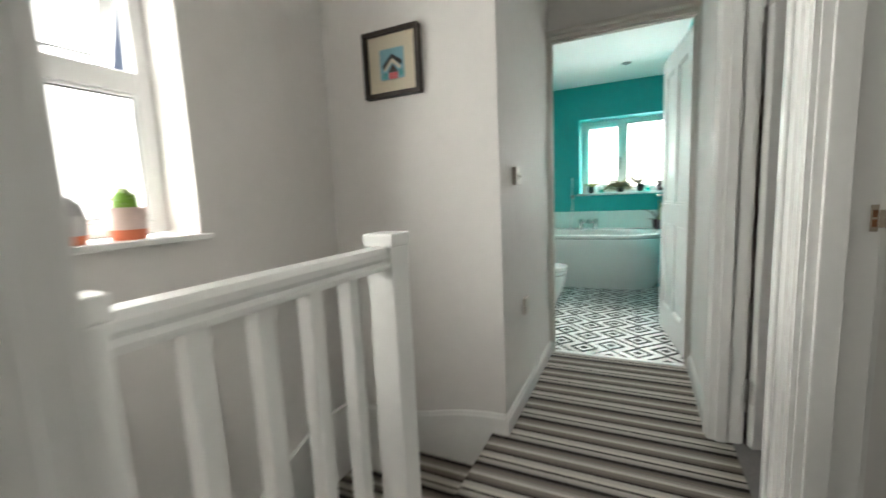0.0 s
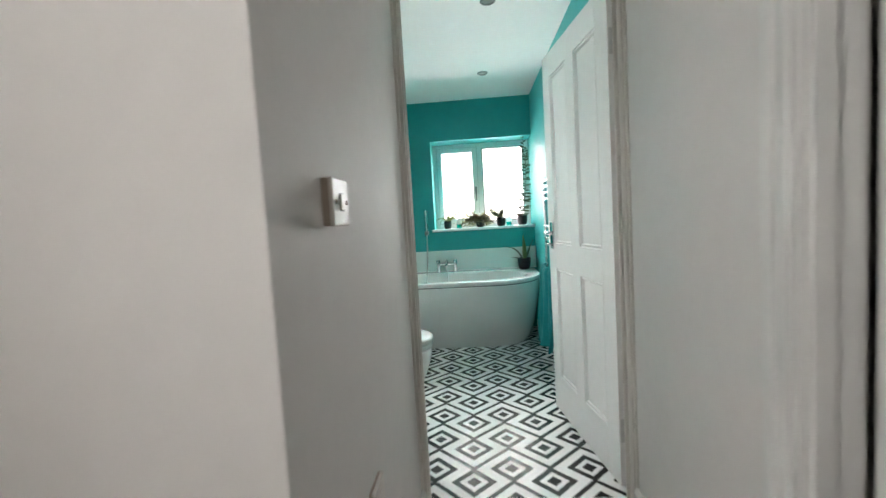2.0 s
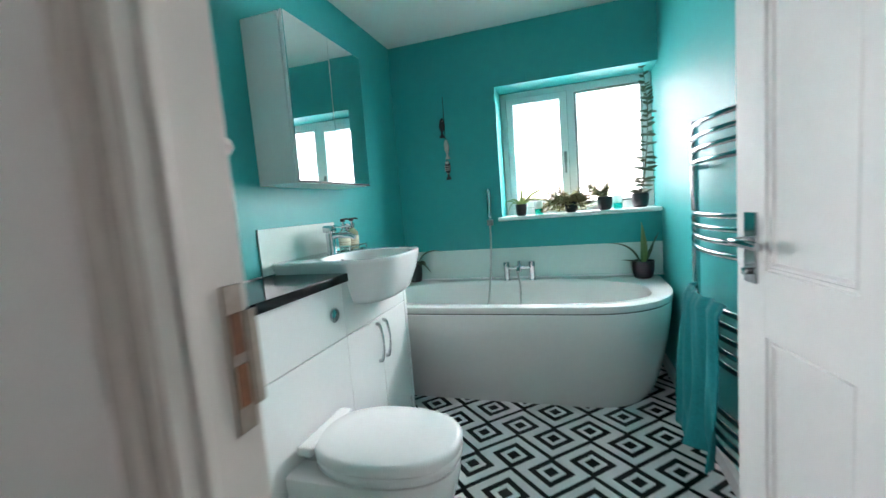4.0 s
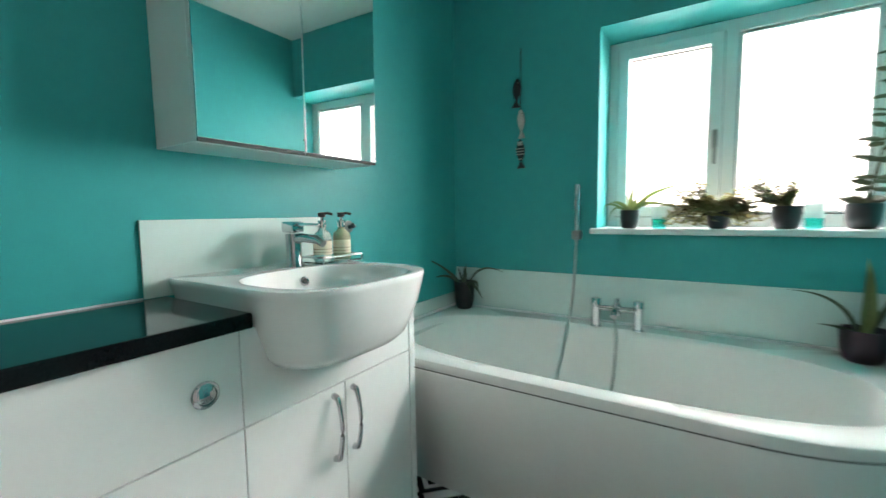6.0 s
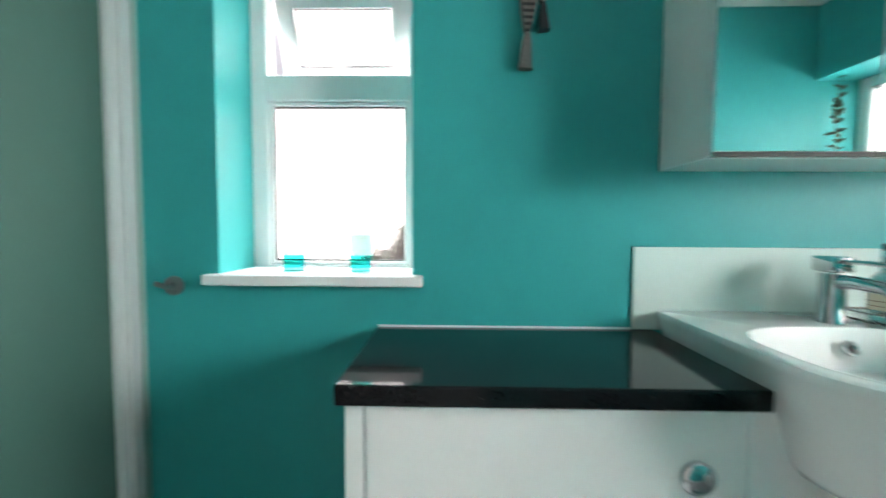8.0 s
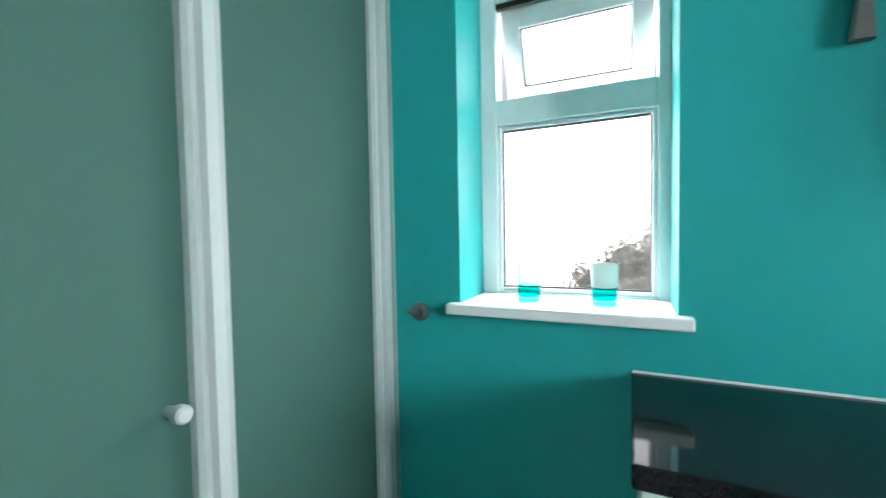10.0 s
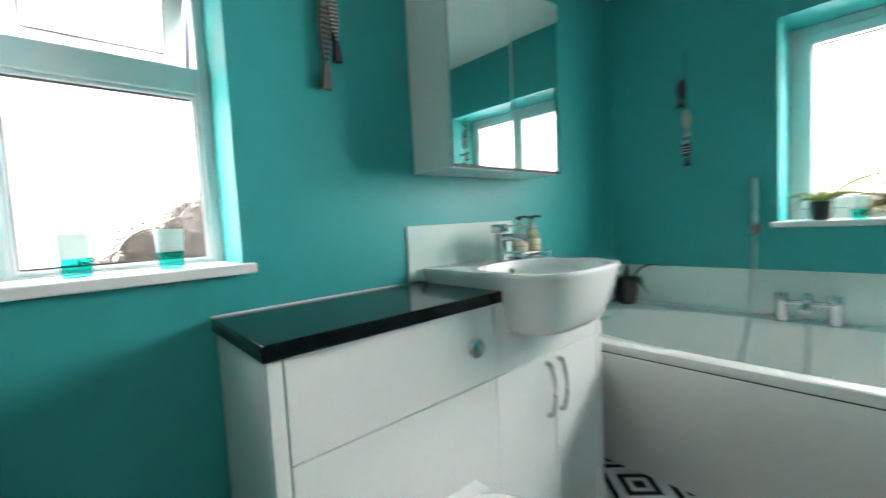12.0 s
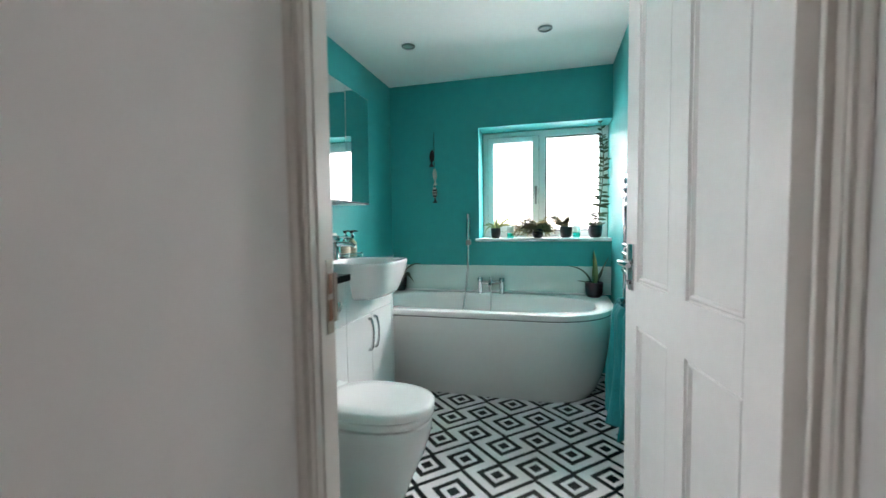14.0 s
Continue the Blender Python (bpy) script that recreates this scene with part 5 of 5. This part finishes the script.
def leaf_blade(bm, at, d, length, width, droop=0.2, roll=0.0):
    """A fleshy oval leaf."""
    d = Vector(d).normalized()
    s = d.cross(Vector((0, 0, 1)))
    if s.length < 0.1:
        s = Vector((1, 0, 0))
    s.normalize()
    s = Matrix.Rotation(roll, 3, d) @ s
    u = s.cross(d)
    at = Vector(at)
    rows = []
    for k in range(6):
        t = k / 5
        w = width * 0.5 * max(0.10, math.sin(math.pi * min(0.97, 0.08 + 0.9 * t)) ** 0.8)
        c0 = at + d * length * t - Vector((0, 0, droop * length * t * t))
        rows.append([bm.verts.new(c0 + s * w), bm.verts.new(c0 + u * w * 0.35), bm.verts.new(c0 - s * w), bm.verts.new(c0 - u * w * 0.30)])
    for a, b in zip(rows, rows[1:]):
        for k in range(4):
            bm.faces.new((a[k], a[(k + 1) % 4], b[(k + 1) % 4], b[k]))
    bm.faces.new(rows[0][::-1])
    bm.faces.new(rows[-1])


def aloe(name, at, r, h, leaves, width, material, label, potmat=POT, leaf_label="long tapering leaf", roll=0.5):
    t = thing(name, label, "pot plant", at=at)
    pot(t, r, h, potmat)
    for mid, tip in leaves:
        part("leaf", strap(bmesh.new(), bez((tip[0] * 0.08, tip[1] * 0.08, h * 0.8), mid, tip, 10), width, 0.25, roll), material, t, leaf_label, True)
    return t


SZ = 1.0665
sill_aloe = aloe("aloe_plant", (-0.450, 6.98, SZ), 0.041, 0.082, [((0.0, 0.01, 0.13), (0.014, 0.02, 0.215)), ((0.06, 0.0, 0.175), (0.235, -0.02, 0.190)), ((0.05, -0.01, 0.145), (0.185, -0.03, 0.088)),
     ((-0.03, 0.0, 0.130), (-0.085, 0.0, 0.116)), ((0.02, 0.02, 0.12), (0.03, 0.03, 0.14)), ((-0.01, 0.02, 0.13), (-0.02, 0.03, 0.155))], 0.026, ALOE, "spiky aloe in a black pot on the window sill", roll=1.1)
for mid, tip in (((-0.07, -0.01, 0.135), (-0.092, -0.02, 0.018)), ((-0.12, 0.0, 0.165), (-0.118, -0.03, 0.035))):
    part("leaf", strap(bmesh.new(), bez((-0.01, 0, 0.07), mid, tip, 12), 0.012, 0.25, 0.9), ALOE, sill_aloe, "thin hanging leaf", True)
aloe("aloe_plant", (-1.268, 6.893, RZ + 0.0005), 0.056, 0.150, [((-0.036, -0.092, 0.23), (-0.12, -0.23, 0.3)), ((-0.06, -0.092, 0.23), (-0.114, -0.172, 0.165)), ((0.084, -0.023, 0.275), (0.258, -0.046, 0.22)), ((0.0, 0.0, 0.21), (0.007, 0.011, 0.245)), ((0.072, -0.057, 0.195), (0.162, -0.092, 0.075)), ((0.096, -0.023, 0.19), (0.102, -0.034, 0.115)), ((0.06, -0.069, 0.19), (0.108, -0.127, 0.105)), ((-0.024, 0.0, 0.2), (-0.042, 0.0, 0.225))], 0.026, LEAF, "dark spiky aloe in a tall black pot on the bath ledge")
big = aloe("aloe_plant", (0.310, 6.845, RZ + 0.0005), 0.066, 0.112, [((-0.06, -0.02, 0.24), (-0.215, -0.04, 0.235)), ((0.04, 0.0, 0.18), (0.105, 0.02, 0.30)), ((-0.07, -0.03, 0.125), (-0.135, -0.05, 0.125)), ((0.05, 0.02, 0.16), (0.07, 0.04, 0.21))], 0.022, LEAF, "upright aloe in a plum pot on the bath ledge", PLUM)
part("leaf", strap(bmesh.new(), bez((0, 0, 0.09), (0.008, 0.0, 0.22), (-0.004, 0.0, 0.355), 10), 0.050, 0.4), ALOE, big, "broad upright leaf", True)

rp = random.Random(11)
bm = bmesh.new()
for k in range(22):
    b = k * 2.4
    leaf_blade(bm, (0, 0, 0.10 + 0.03 * rp.random()), (math.cos(b), math.sin(b), rp.uniform(0.5, 2.0)), rp.uniform(0.05, 0.085), 0.018, 0.3, rp.uniform(-0.5, 0.5))
part("leaves", bm, mat("pale_fresh_leaf", (0.30, 0.38, 0.16), 0.6, vary=0.25, scale=40), p1, "pale green small leaves", True)
sc = thing("succulent", "trailing pale green succulent in a black pot", "pot plant", at=(-0.110, 7.00, SZ))
pot(sc, 0.044, 0.075)
def sprig(t, pts, per, length, width, material, start=2, thick=0.003):
    """A stem with small fleshy leaves all round it."""
    br = part("stem", tube(bmesh.new(), pts, thick, 6), STEM, t, "", True)
    bm = bmesh.new()
    for i in range(start, len(pts)):
        for j in range(per):
            b = rp.uniform(0, 6.283)
            leaf_blade(bm, pts[i], (math.cos(b), math.sin(b), rp.uniform(0.1, 0.9)), length * rp.uniform(0.75, 1.25), width, roll=rp.uniform(-1, 1))
    part("leaves", bm, material, br, "small fleshy leaves", True)


for k in range(30):
    x = -0.22 + 0.37 * (k + rp.uniform(-0.4, 0.4)) / 30
    tip = (x, rp.uniform(-0.05, 0.045), 0.012 + rp.uniform(0.0, 0.075) * (1 - abs(x) * 2))
    sprig(sc, bez((0.01 * rp.uniform(-1, 1), 0.01 * rp.uniform(-1, 1), 0.065), (x * 0.45, tip[1] * 0.5, 0.095 + rp.uniform(0, 0.085)), tip, 11), 4, 0.032, 0.0115, LEAFP)
for x, mx, z in ((-0.075, -0.080, 0.185), (-0.100, -0.085, 0.150), (-0.045, -0.03, 0.135), (0.03, 0.03, 0.125), (-0.180, -0.15, 0.105), (0.075, 0.05, 0.10), (-0.15, -0.12, 0.165), (-0.12, -0.06, 0.125), (0.10, 0.06, 0.085), (0.05, 0.02, 0.15), (-0.06, -0.02, 0.16)):
    sprig(sc, bez((-0.01, 0, 0.06), (mx, -0.01, 0.08), (x, 0.0, z), 11), 5, 0.034, 0.0120, LEAFP)

cr = thing("succulent", "grey green branching succulent leaning out of a black pot", "pot plant", at=(0.110, 7.01, SZ))
pot(cr, 0.050, 0.090)
for k in range(30):
    a, e, f = rp.uniform(0, 6.283), rp.uniform(-0.8, 1.0), rp.uniform(0.5, 1.0)
    tip = (-0.045 + 0.075 * f * math.cos(a), 0.045 * f * math.sin(a), 0.128 + 0.060 * e * f)
    if k > 24:
        tip = (-0.140 + 0.014 * (k - 25), 0.01 * (k - 27), 0.165 + 0.008 * (k - 25))
    sprig(cr, bez((0, 0, 0.07), (tip[0] * 0.35, tip[1] * 0.4, 0.115), tip, 9), 8, 0.019, 0.009, BUSH, 2)
part("flower_stalk", tube(bmesh.new(), bez((0.02, 0, 0.12), (0.09, 0, 0.16), (0.12, 0.0, 0.26), 8), 0.0012, 5), STEM, cr, "thin dry stalk")

tall = thing("tall_succulent", "tall leggy succulent in a black pot by the window corner", "pot plant", at=(0.335, 7.05, SZ))
pot(tall, 0.055, 0.094)
for b0, mid, tip, first, last in (((-0.004, 0, 0.07), (0.095, -0.01, 0.50), (0.030, -0.02, 0.920), 0.084, 0.036), ((0.012, 0.0, 0.07), (0.060, 0.006, 0.36), (0.062, 0.0, 0.72), 0.074, 0.040)):
    pts = bez(b0, mid, tip, 34)
    br = part("stem", tube(bmesh.new(), pts, 0.0034, 8, [1 - 0.5 * k / 34 for k in range(35)]), STEM, tall, "bare woody stem", True)
    turn = rp.uniform(0, 3)
    for i in range(2, 35):
        f = i / 34
        for sg in (0, math.pi) if i % 3 == 1 or f > 0.7 and i % 2 else ():
            b = sg + 0.35 * math.sin(turn) + rp.uniform(-0.35, 0.35)
            bm = bmesh.new()
            leaf_blade(bm, Vector(pts[i]) + Vector((0, 0, rp.uniform(-0.012, 0.012))), (math.cos(b), 0.6 * math.sin(b), rp.uniform(-0.1, 0.4) + 2.2 * max(0, f - 0.62)), (first + (last - first) * f) * rp.uniform(0.8, 1.15), 0.027 - 0.006 * f, 0.1, rp.choice((-1, 1)) * rp.uniform(0.6, 1.2))
            part("leaf", bm, LEAF, br, "", True)
        turn += 0.5
for k in range(12):
    bm = bmesh.new()
    b = k * 0.52
    leaf_blade(bm, (0, 0, 0.085), (math.cos(b), 0.6 * math.sin(b), 0.5), 0.085, 0.028, 0.1, 0.6)
    part("leaf", bm, LEAF, tall, "basal leaf", True)

# ---- what shows of the bedroom beyond the second door ----
bed = thing("bed", "bed with a white cover and a rust red base", "bed", at=(2.15, 3.12, 0))
part("base", boxes(((-0.85, -0.40, 0.08), (0.9, 0.58, 0.46)), bev=0.02), RUST, bed, "rust red upholstered base")
part("mattress", boxes(((-0.87, -0.42, 0.46), (0.9, 0.60, 0.66)), bev=0.05), mat("white_cotton", (0.75, 0.75, 0.74), 0.9, bump=0.4, bump_scale=60), bed, "white cotton cover")
for x in (-0.78, 0.82):
    part("foot", boxes(((x - 0.03, -0.35, 0.0), (x + 0.03, -0.29, 0.08)), bev=0.003), BLACK, bed)
